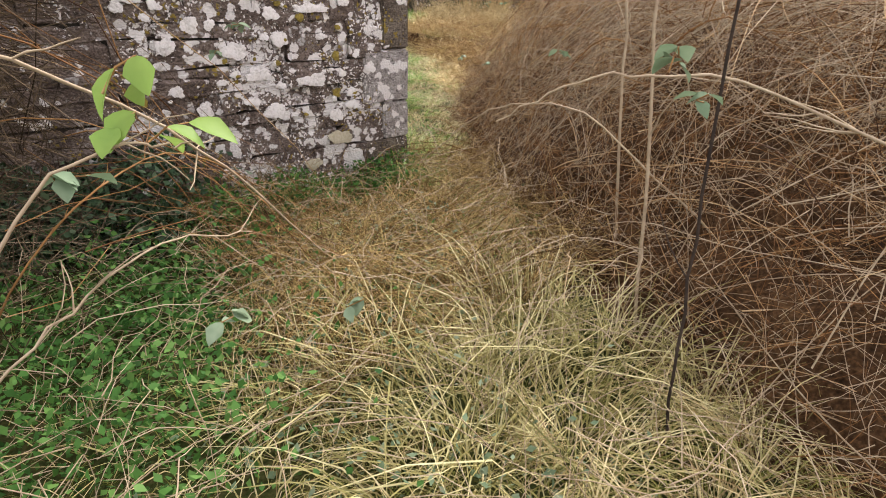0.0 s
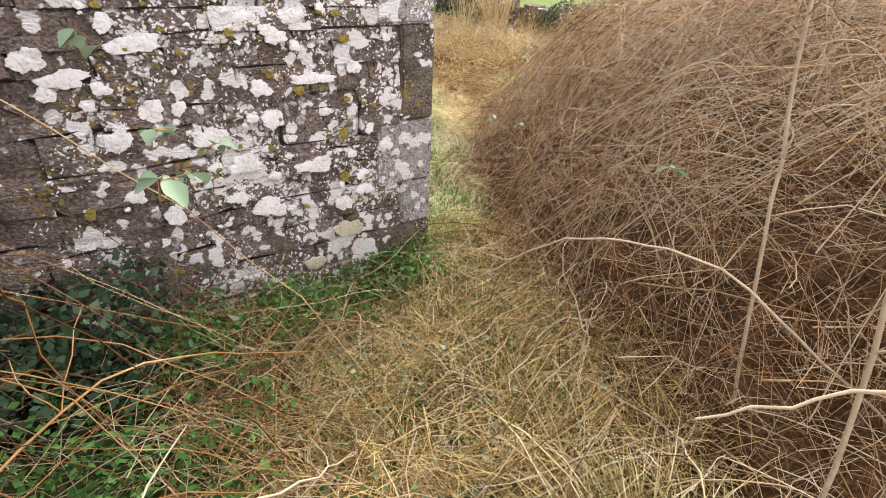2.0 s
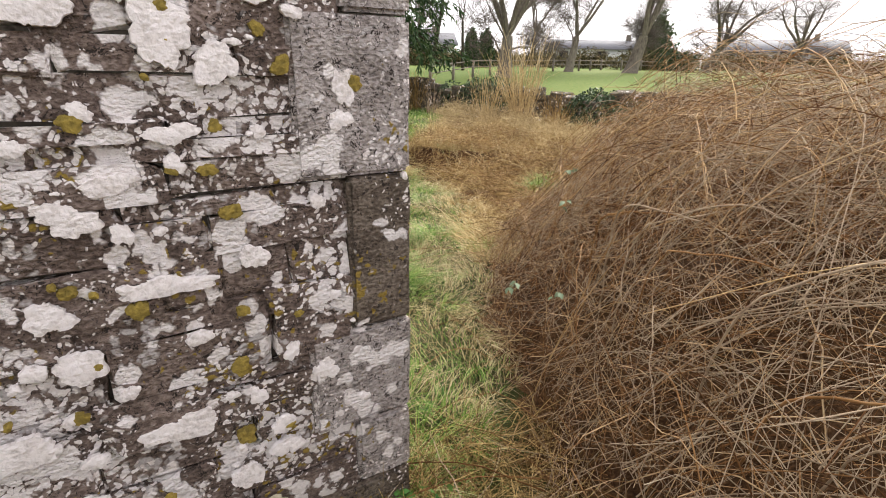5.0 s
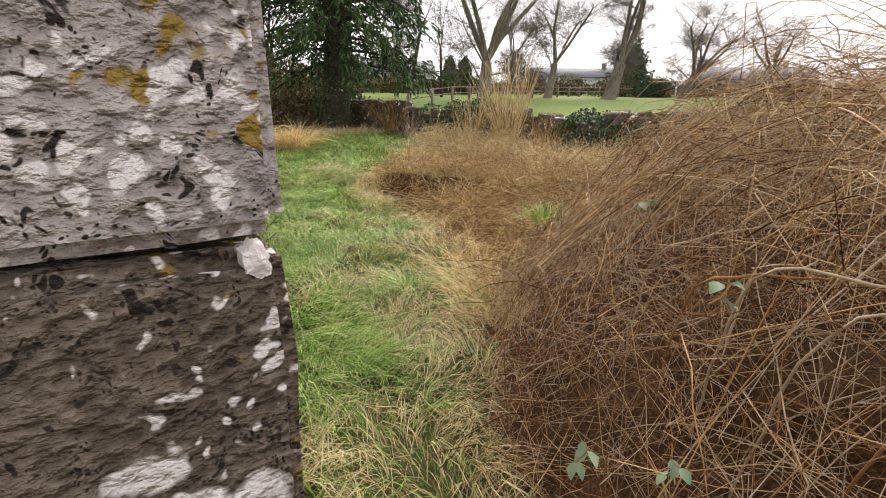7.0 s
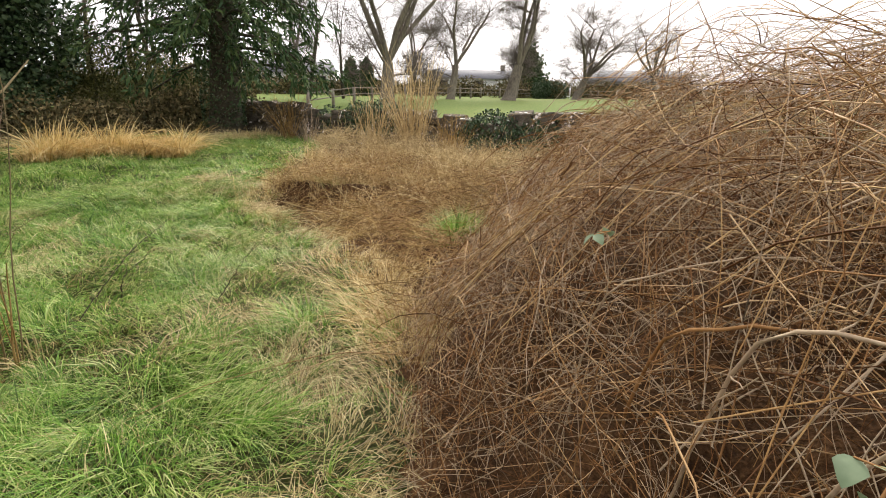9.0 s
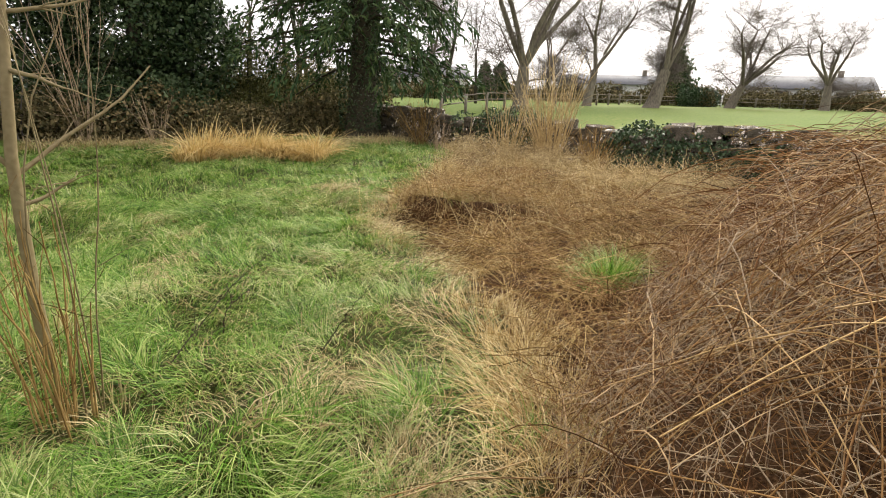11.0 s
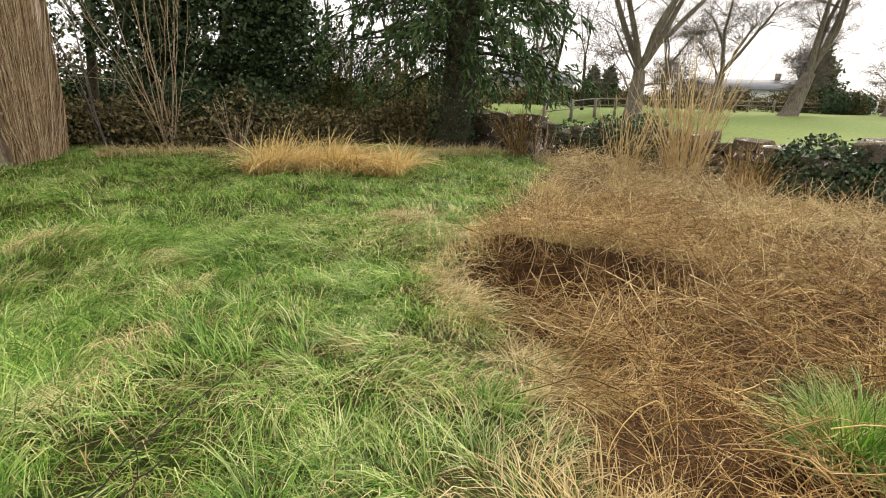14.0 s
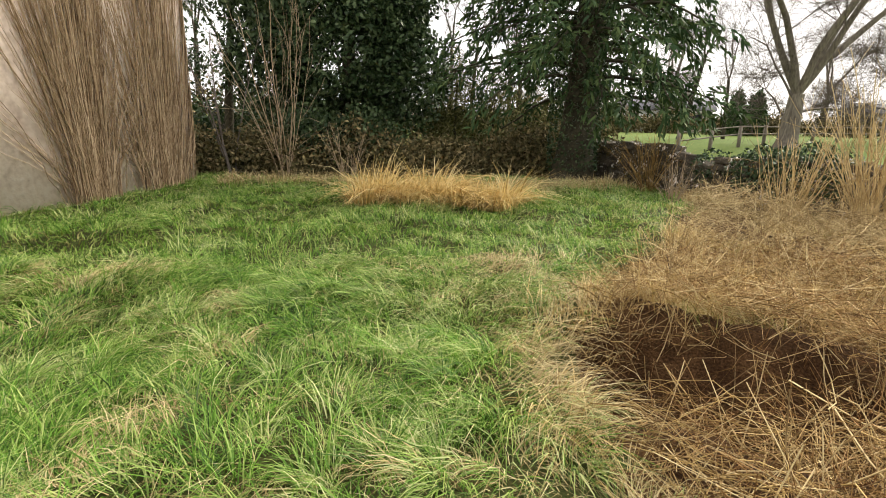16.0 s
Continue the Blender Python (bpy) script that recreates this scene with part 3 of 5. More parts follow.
    # golden swathe of flattened grass along the edge of the dead stems
    y = rng.uniform(1.9, 6.6, 300)
    x = edge_x(y) + rng.normal(0.05, 0.17, 300)
    ok = (lattice(x * 1.9, y * 1.9, 78) > 0.48) & (np.abs(pit_axes(x, y)[1]) + 0.2 * np.abs(pit_axes(x, y)[0]) > 0.4)
    thing("straw_swathe", fountain(x[ok], y[ok], 24, (0.16, 0.42), 0.0042, (0.8, 1.4), 0.9, 0.07), GOLD, "golden flattened grass along the edge of the dead stems", "dead grass", "stuff")
    # tufts of sallow grass among the dead stems towards the low wall
    x, y = rng.uniform(3.6, 8.4, 900), rng.uniform(3.0, 12.8, 900)
    ok = (x > edge_x(y)) & (lattice(x * 0.9, y * 0.9, 91) > 0.42) & (thicket(x, y) < 0.1) & (np.abs(pit_axes(x, y)[1] - 0.1) + 0.3 * np.abs(pit_axes(x, y)[0]) > 0.6) & ((y > 6.2) | (rng.random(900) < 0.15))
    thing("sallow_tufts", fountain(x[ok], y[ok], 34, (0.25, 0.6), 0.0045, (0.4, 1.25), 0.7, 0.1, 3), GOLD, "tawny tufts of dead grass among the fallen stems", "dead grass", "stuff")
    x, y = x + 0.35, y - 0.2
    ok &= (x > edge_x(y)) & (y > 5.8) & (rng.random(900) < 0.45)
    thing("green_tufts", fountain(x[ok], y[ok], 26, (0.18, 0.4), 0.0045, (0.5, 1.25), 0.7, 0.08, 3), SALLOW, "yellow-green tufts coming up through dead stems", "grass", "stuff")
    # tan heap of old straw in front of the trees, a row of collapsed tufts
    for i in range(11):
        t = i / 10
        at = np.array([[1.75 + 2.2 * t, 11.75 - 0.5 * t]]) + rng.normal(0, 0.1, (5, 2))
        tall = 1.0 - 0.35 * t + rng.uniform(-0.2, 0.2)
        thing("straw_clump", fountain(at[:, 0], at[:, 1], 75, (0.4 * tall, 1.15 * tall), 0.009, (0.3, 1.4), 0.7, 0.13), STRAW, "collapsed tuft of golden dead grass at the meadow's end", "dead grass", group="straw heap")
    n = 5000
    x = rng.uniform(-1.2, 7.5, n)
    y = np.interp(x, [-1.2, 1.2, 4, 7.5], [14.4, 14.3, 13.2, 13.8]) + rng.normal(0, 0.25, n)
    thing("pale_fringe", blades(x, y, rng.uniform(0.15, 0.45, n), rng.uniform(0.006, 0.012, n), rng.uniform(0.3, 1.1, n), rng.uniform(0, 6.28, n)), DRY,
          "thin pale fringe of dead grass below the trees", "dead grass", "stuff")


# ---- brambles ----
def build_brambles():
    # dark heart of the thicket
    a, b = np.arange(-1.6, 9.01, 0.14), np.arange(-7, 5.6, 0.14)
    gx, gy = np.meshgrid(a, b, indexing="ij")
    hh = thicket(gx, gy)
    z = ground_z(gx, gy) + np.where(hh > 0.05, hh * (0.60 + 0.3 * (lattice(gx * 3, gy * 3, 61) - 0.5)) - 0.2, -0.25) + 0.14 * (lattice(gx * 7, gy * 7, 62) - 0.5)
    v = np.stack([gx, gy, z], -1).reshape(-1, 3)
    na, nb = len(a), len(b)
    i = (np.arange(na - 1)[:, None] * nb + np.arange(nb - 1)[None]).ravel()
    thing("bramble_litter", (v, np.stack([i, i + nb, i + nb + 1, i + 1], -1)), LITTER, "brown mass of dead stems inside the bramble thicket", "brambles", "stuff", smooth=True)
    def cloud(n, area, height, top_bias, lengths, radii, rise, wig, k, head=None):
        x, y = rng.uniform(area[0], area[1], n), rng.uniform(area[2], area[3], n)
        h = height(x, y)
        ok = h > 0.04
        x, y, h = x[ok], y[ok], h[ok]
        m = len(x)
        u = np.power(rng.random(m), top_bias)
        zz = ground_z(x, y) + h * (0.05 + 0.95 * u)
        return arches(x, y, zz, rng.uniform(*lengths, m), rng.uniform(0, 6.283, m), rng.uniform(*rise, m), wig, rng.uniform(*radii, m), k)
    def brush(n, area, height, lengths, radii, bias=0.6, upright=0.3, k=4):
        """Short, nearly straight twigs that point every way."""
        x, y = rng.uniform(area[0], area[1], n), rng.uniform(area[2], area[3], n)
        h = height(x, y)
        ok = h > 0.04
        x, y, h = x[ok], y[ok], h[ok]
        m = len(x)
        z = ground_z(x, y) + h * (0.04 + 0.98 * rng.random(m) ** bias)
        d = unit(rng.normal(0, 1, (m, 3)) * [1, 1, 0.75] + [0, 0, upright])
        q = np.linspace(-0.5, 0.5, k)[None, :, None]
        p = np.stack([x, y, z], -1)[:, None] + d[:, None] * q * rng.uniform(*lengths, m)[:, None, None]
        p = p + rng.normal(0, 0.05, (m, 1, 3)) * (q ** 2) * 4 + rng.normal(0, 0.005, (m, k, 3))
        p[..., 2] = np.maximum(p[..., 2], ground_z(p[..., 0], p[..., 1]))
        p[..., 0] += np.where(p[..., 2] > 0.35, np.clip(way_x(p[..., 1]) + 0.5 - p[..., 0], 0, 0.9) * (p[..., 0] > way_x(p[..., 1]) - 0.1), 0)
        return p, rng.uniform(*radii, m)[:, None] * np.linspace(1, 0.6, k)[None]
    def within(p, r, over=0.3):
        """Only the stems that stay close to the mass that carries them."""
        up = p[..., 2] - ground_z(p[..., 0], p[..., 1])
        ok = (up - 1.1 * thicket(p[..., 0], p[..., 1]) < over).all(1) & (np.linalg.norm(np.diff(p, axis=1), axis=2).max(1) < 0.32)
        return tubes(p[ok], r[ok])
    near = (-1.6, 5.5, -6.5, 4.0)
    p, r = brush(40000, near, thicket, (0.15, 0.6), (0.0008, 0.0021))
    thing("bramble_thicket", within(p, r), CANE, "dense leafless thicket of tangled brown bramble twigs", "brambles", "stuff")
    p, r = brush(13000, (-1.0, 3.4, -4.0, 2.9), thicket, (0.12, 0.5), (0.0007, 0.0017), 0.35, 0.5)
    thing("bramble_twigs", within(p, r), PALESTEM, "fine pale dead twigs through the thicket's face", "brambles", "stuff")
    p, r = cloud(6000, (-1.6, 5.5, -6.5, 2.8), thicket, 0.4, (0.5, 1.6), (0.0014, 0.0040), (0.1, 1.1), 0.009, 9)
    thing("arching_brambles", within(p, r), CANE, "long arching bramble canes over the thicket", "brambles", "stuff")
    p, r = cloud(2400, (-1.6, 5.5, -6.5, 2.8), thicket, 0.3, (0.6, 1.7), (0.0016, 0.0036), (0.3, 1.2), 0.009, 9)
    thing("pale_brambles", within(p, r), PALESTEM, "pale old bramble canes arching out of the thicket", "brambles", "stuff")
    def draped(n, y0, y1, r):
        """Canes that arch along the rounded face of the thicket and hang down to its foot."""
        y = rng.uniform(y0, y1, n)
        x = edge_x(y) + 2.6 * rng.random(n) ** 1.3
        way = rng.uniform(0, 6.283, n)
        q = np.linspace(0, 1, 12)[None]
        ln = rng.uniform(0.7, 2.0, n)[:, None]
        px = x[:, None] + np.cos(way)[:, None] * ln * q
        py = y[:, None] + np.sin(way)[:, None] * ln * q + rng.normal(0, 0.25, (n, 1)) * q ** 2
        over = rng.uniform(0.75, 1.05, n)[:, None] + rng.uniform(-0.2, 0.5, (n, 1)) * q * (1 - q)
        pz = ground_z(px, py) + np.maximum(thicket(px, py), 0.05) * over + rng.normal(0.03, 0.05, (n, 1))
        p = np.stack([px, py, pz], -1) + np.cumsum(rng.normal(0, 0.016, (n, 12, 3)), 1)
        for _ in range(2):
            p[:, 1:-1] = 0.25 * p[:, :-2] + 0.5 * p[:, 1:-1] + 0.25 * p[:, 2:]
        clear = (p[..., 0] > way_x(p[..., 1]) + 0.35) | (p[..., 2] < 0.3)
        ok = clear.all(1) & (thicket(px, py) > 0.02).all(1)
        return tubes(p[ok], rng.uniform(*r, n)[ok][:, None] * np.linspace(1, 0.45, 12)[None])
    thing("draped_canes", draped(520, -3.6, 0.3, (0.0012, 0.0032)), PALESTEM, "pale bramble canes hanging over the thicket's face", "brambles", "stuff")
    thing("draped_canes", draped(420, -0.4, 2.6, (0.0012, 0.003)), GOLDCANE, "tawny bramble canes arching down the thicket's end", "brambles", "stuff")
    # overhang of stems against the wall beside the way in, shade put into their colour
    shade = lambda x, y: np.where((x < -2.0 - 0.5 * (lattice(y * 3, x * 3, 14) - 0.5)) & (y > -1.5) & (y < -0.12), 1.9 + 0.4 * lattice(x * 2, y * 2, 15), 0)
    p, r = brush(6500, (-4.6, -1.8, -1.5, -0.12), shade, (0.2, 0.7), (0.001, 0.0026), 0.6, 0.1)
    thing("wall_brambles", tubes(p, r), SHADECANE, "dense brambles leaning against the wall, brown darkened to hold the shade", "brambles", "stuff")
    # dead stems lying on the trodden way and sloping over its edge
    floor_cover = lambda x, y: np.where(x < edge_x(y) + 0.3, 0.1 + 0.12 * lattice(x * 3, y * 3, 16), 0)
    p, r = brush(8500, (-1.6, 0.9, -2.0, 0.25), floor_cover, (0.12, 0.55), (0.0007, 0.0018), 1.0, 0.0)
    thing("lying_stems", tubes(p, r), TANGLE, "thin brown dead stems lying over the way", "dead stems", "stuff")
    m = 24
    t = rng.random(m)
    a = np.stack([-2.25 + 0.35 * rng.random(m), -1.9 + 1.3 * rng.random(m), 0.4 + 1.1 * rng.random(m)], -1)
    b = np.stack([-1.55 + 0.4 * rng.random(m) + 0.45 * t, -1.55 + 1.1 * t + rng.normal(0, 0.1, m), 0.05 + 0.2 * rng.random(m)], -1)
    q = np.linspace(0, 1, 9)[None, :, None]
    p = a[:, None] * (1 - q) + b[:, None] * q + np.array([0, 0, 0.5]) * (q * (1 - q)) + np.cumsum(rng.normal(0, 0.03, (m, 9, 3)), 1)
    thing("hanging_stems", tubes(p, rng.uniform(0.001, 0.0026, m)[:, None] * np.linspace(1, 0.6, 9)[None], 4), CANE, "pale dead stems hanging down beside the way", "dead stems", "stuff")
    p, r = cloud(4500, (4.5, 9, -6.5, 5.5), thicket, 0.45, (0.4, 1.2), (0.003, 0.007), (0.0, 0.5), 0.012, 6)
    thing("far_thicket", tubes(p, r), CANE, "further part of the leafless bramble thicket", "brambles", "stuff")
    only_low = lambda x, y: np.where(thicket(x, y) > 0.15, 0, low_tangle(x, y))
    def open_pit(p, r):
        u, v = pit_axes(p[..., 0], p[..., 1])
        ok = (((u / 0.8) ** 2 + (v / 0.34) ** 2 < 1) & (p[..., 2] > -0.45)).sum(1) < np.where(rng.random(len(p)) < 0.06, 9, 1)
        return tubes(p[ok], r[ok])
    area = (1.8, 6.0, 1.6, 8.0)
    thing("dead_tangle", open_pit(*cloud(9500, area, only_low, 0.7, (0.2, 0.7), (0.0013, 0.0034), (0.0, 0.9), 0.018, 6)), TANGLE, "flattened tangle of dead bramble and grass stems", "dead stems", "stuff")
    thing("brown_tangle", open_pit(*brush(12000, area, only_low, (0.12, 0.5), (0.001, 0.0026), 0.6, 0.2)), GOLDCANE, "brown bramble litter heaped round the hollow", "dead stems", "stuff")
    thing("dry_stems", open_pit(*brush(8500, (3.0, 9.3, 4.4, 13.2), only_low, (0.25, 0.9), (0.0016, 0.004), 0.6, 0.4)), STRAWSTEM, "straw-coloured dead stems heaped towards the low wall", "dead stems", "stuff")
    # loose trailing stems on the path side before the wall
    n = 2200
    x, y = rng.uniform(-4.2, 0.3, n), rng.uniform(-4.5, -0.2, n)
    ok = x < edge_x(y) + 0.3
    x, y = x[ok], y[ok]
    m = len(x)
    p, r = arches(x, y, ground_z(x, y) + rng.uniform(0.02, 0.35, m), rng.uniform(0.2, 0.9, m), rng.uniform(0, 6.283, m), rng.uniform(0, 0.6, m), 0.016, rng.uniform(0.0008, 0.0026, m), 7)
    thing("trailing_stems", tubes(p, r), PALESTEM, "thin dead stems trailing over the path", "dead stems", "stuff")


STRAWSTEM = material("straw_stem", [(0.14, 0.085, 0.04), (0.46, 0.34, 0.17), (0.80, 0.66, 0.38)], 0.8, 8, 2, 0, 0.8)

build_wall()
build_far_wall()
build_grass()
build_brambles()


# ---- trees ----
def limb(start, way, length, k, wander, sag=0.0, lift=0.0):
    pts, d, p = [np.array(start, float)], unit(np.array(way, float)), np.array(start, float)
    for _ in range(k - 1):
        d = unit(d + rng.normal(0, wander, 3) + [0, 0, lift - sag])
        p = p + d * length / (k - 1)
        pts.append(p)
    return np.array(pts)


def bare_tree(name, at, height, r, lean, fork, limbs, spread, label, levels=4, twig=6, trunk_mat=None, haze=3400):
    """Leafless tree: a tapered trunk, limbs and a haze of twigs."""
    tree = holder(name, at, label, "tree", "bare trees in the field")
    trunk = limb((0, 0, -0.2), (lean[0], lean[1], 1), fork, 7, 0.025)
    base = [(trunk, np.linspace(1.0, 0.62, 7) * r)]
    base[0][1][0] *= 1.35
    old = [(trunk[-1], unit(trunk[-1] - trunk[-2]), r * 0.62, height - fork)]
    big, small = [], []
    for q in (3, 4, 5):
        old.append((trunk[q], unit(np.array([rng.normal(), rng.normal(), 0.3])), r * 0.3, (height - fork) * 0.55))
    for lv in range(levels):
        nxt = []
        for p, d, rad, ln in old:
            n = (limbs if rad > r * 0.5 else 1) if lv == 0 else (5 if lv < levels - 1 else twig)
            for j in range(n):
                a = j * 6.283 / n + rng.uniform(-0.5, 0.5)
                out = np.array([math.cos(a), math.sin(a), 0])
                s = spread * (0.85 if lv == 0 else 1.6) * rng.uniform(0.5, 1.3)
                w = unit(d * 1.0 + out * s + [0, 0, 0.25])
                L = ln * rng.uniform(0.5, 0.75) * (0.85 if lv else 0.7)
                nr = rad * (0.55 if lv == 0 else 0.5)
                path = limb(p, w, L, 7, 0.1, 0.0, 0.01)
                rr = np.linspace(1, 0.5, 7) * nr
                (big if lv < 2 else small).append((path, np.maximum(rr, 0.0045 * height / 10)))
                nxt.append((path[-1], unit(path[-1] - path[-2]), nr * 0.5, L))
                if lv < levels - 1:
                    q = rng.integers(3, 6)
                    nxt.append((path[q], unit(path[q] - path[q - 1] + rng.normal(0, 0.5, 3)), nr * 0.4, L * 0.7))
        if len(nxt) > 260:
            nxt = [nxt[i] for i in rng.permutation(len(nxt))[:260]]
        old = nxt
    tb = lambda items, sides: tubes(np.array([i[0] for i in items]), np.array([i[1] for i in items]), sides)
    src, fine = big[limbs:] + small, []
    for _ in range(haze):
        path, rad = src[rng.integers(0, len(src))]
        q = rng.integers(1, 7)
        fine.append((limb(path[q], unit(path[q] - path[q - 1]) + rng.normal(0, 1.2, 3), height * rng.uniform(0.04, 0.14), 4, 0.2, 0.05), np.linspace(1, 0.35, 4) * height * 0.00055))
    part_vf("trunk", tb(base, 12), trunk_mat or BARK, tree, smooth=True)
    for item in big[:limbs]:
        part_vf("limb", tb([item], 8), trunk_mat or BARK, tree, smooth=True)
    tagged(part_vf("crown", join(tb([(p[::2], q[::2]) for p, q in big[limbs:] + small], 3), tb(fine, 3)), TWIGS, tree, "haze of fine bare branches and twigs"), kind="stuff")
    return tree


def leafy(name, at, label, lumps, leaves, size, mat, trunk=None, hollow=0.62, category="tree", slim=0.55):
    """Evergreen: lumps of (x, y, z, rx, ry, rz) hold many small leaves, set mostly near the outside."""
    ob = holder(name, at, label, category)
    cs = []
    vol = sum(b[3] * b[4] * b[5] for b in lumps)
    for b in lumps:
        n = int(leaves * b[3] * b[4] * b[5] / vol)
        d = unit(rng.normal(0, 1, (n, 3)))
        rad = rng.uniform(hollow, 1.0, n) * (0.8 + 0.45 * lattice(d[:, 0] * 4 + b[0], d[:, 2] * 4 + d[:, 1] * 2 + b[2], 71))
        cs.append(np.array(b[:3]) + d * rad[:, None] * np.array(b[3:]))
    c = np.concatenate(cs)
    c = c[c[:, 2] > 0.02]
    if trunk:
        part_vf("trunk", tubes(limb((0, 0, -0.15), (0.03, 0, 1), trunk[0], 8, 0.04)[None], (np.linspace(1.2, 0.4, 8) * trunk[1])[None], 9), DARKBARK, ob, smooth=True)
    part_vf("crown", leaf_cloud(c, rng.uniform(0.6, 1.3, len(c)) * size, slim=slim), mat, ob)
    return ob


def conifer(at):
    """Broad old conifer with layered, drooping boughs and a dark ivied trunk."""
    tree = holder("conifer", at, "tall dark green conifer with drooping boughs and ivied trunk", "tree")
    trunk = limb((0, 0, -0.2), (0.02, 0, 1), 11, 12, 0.02)
    part_vf("trunk", tubes(trunk[None], (np.linspace(0.44, 0.08, 12))[None] * np.where(np.arange(12) < 1, 1.3, 1.0)[None], 12), DARKBARK, tree, "dark trunk wrapped in ivy", smooth=True)
    boughs, sprays, rs = [], [], []
    for i in range(150):
        z = 1.9 + 8.6 * (i / 150) ** 0.9
        a = i * 2.4 + rng.uniform(-0.4, 0.4)
        ln = (3.9 - 0.25 * z) * rng.uniform(0.65, 1.15)
        path = limb((trunk[min(int(z), 11)][0], trunk[min(int(z), 11)][1], z), (math.cos(a), math.sin(a), 0.25), ln, 8, 0.09, 0.12)
        boughs.append(path)
        rs.append(np.linspace(0.05, 0.01, 8))
        for q in range(2, 8):
            for _ in range(6):
                c = path[q] + rng.normal(0, 0.12, 3)
                w = unit(unit(path[q] - path[q - 1]) + rng.normal(0, 0.55, 3) + [0, 0, -0.25])
                sprays.append((c, w, rng.uniform(0.25, 0.6)))
    for p, q in zip(boughs, rs):
        part_vf("bough", tubes(p[None], q[None], 4), DARKBARK, tree)
    c = np.array([s[0] for s in sprays])
    w = np.array([s[1] for s in sprays])
    L = np.array([s[2] for s in sprays])
    cc, ww, ll = np.repeat(c, 7, 0), np.repeat(w, 7, 0), np.repeat(L, 7)
    t = rng.uniform(0, 1, len(cc))
    tip = unit(ww + rng.normal(0, 0.55, cc.shape))
    a = cc + ww * (ll * t)[:, None]
    k = np.linspace(0, 1, 3)[None, :, None]
    paths = a[:, None] + tip[:, None] * k * (ll * 0.35)[:, None, None] - np.array([0, 0, 1]) * (k ** 2) * 0.05
    part_vf("crown", ribbons(paths, np.repeat(np.array([[0.035, 0.05, 0.008]]), len(paths), 0), unit(np.cross(tip, rng.normal(0, 1, cc.shape)))), NEEDLE, tree, "layered sprays of dark needles")
    # ivy leaves round the lower trunk
    n = 3500
    an, z = rng.uniform(0, 6.283, n), rng.uniform(0.3, 4.0, n)
    rad = 0.5 + 0.1 * lattice(an * 3, z * 3, 4)
    part_vf("ivy", leaf_cloud(np.stack([np.cos(an) * rad, np.sin(an) * rad, z], -1), rng.uniform(0.05, 0.11, n)), LAUREL, tree, "dark ivy round the trunk")


def stems_shrub(name, at, n, height, fan, mat, label, r=0.012, side=5, k=9):
    ob = holder(name, at, label, "shrub")
    main, twigs = [], []
    for i in range(n):
        a = rng.uniform(0, 6.283)
        s = fan * rng.uniform(0.1, 1)
        p = limb((math.cos(a) * 0.15 * rng.random(), math.sin(a) * 0.15 * rng.random(), -0.03), (math.cos(a) * s, math.sin(a) * s, 1), height * rng.uniform(0.55, 1.05), k, 0.06)
        main.append(p)
        for _ in range(side):
            q = rng.integers(2, k)
            twigs.append(limb(p[q - 1], unit(p[q] - p[q - 1]) + rng.normal(0, 0.5, 3), height * rng.uniform(0.1, 0.3), 5, 0.15))
    for p in main:
        part_vf("stem", tubes(p[None], (np.linspace(1, 0.35, k) * r * rng.uniform(0.6, 1.3))[None], 5), mat, ob, smooth=True)
    if twigs:
        part_vf("twig_haze", tubes(np.array(twigs), np.repeat((np.linspace(0.4, 0.2, 5) * r)[None], len(twigs), 0), 3), mat, ob)["kind"] = "stuff"
    return ob


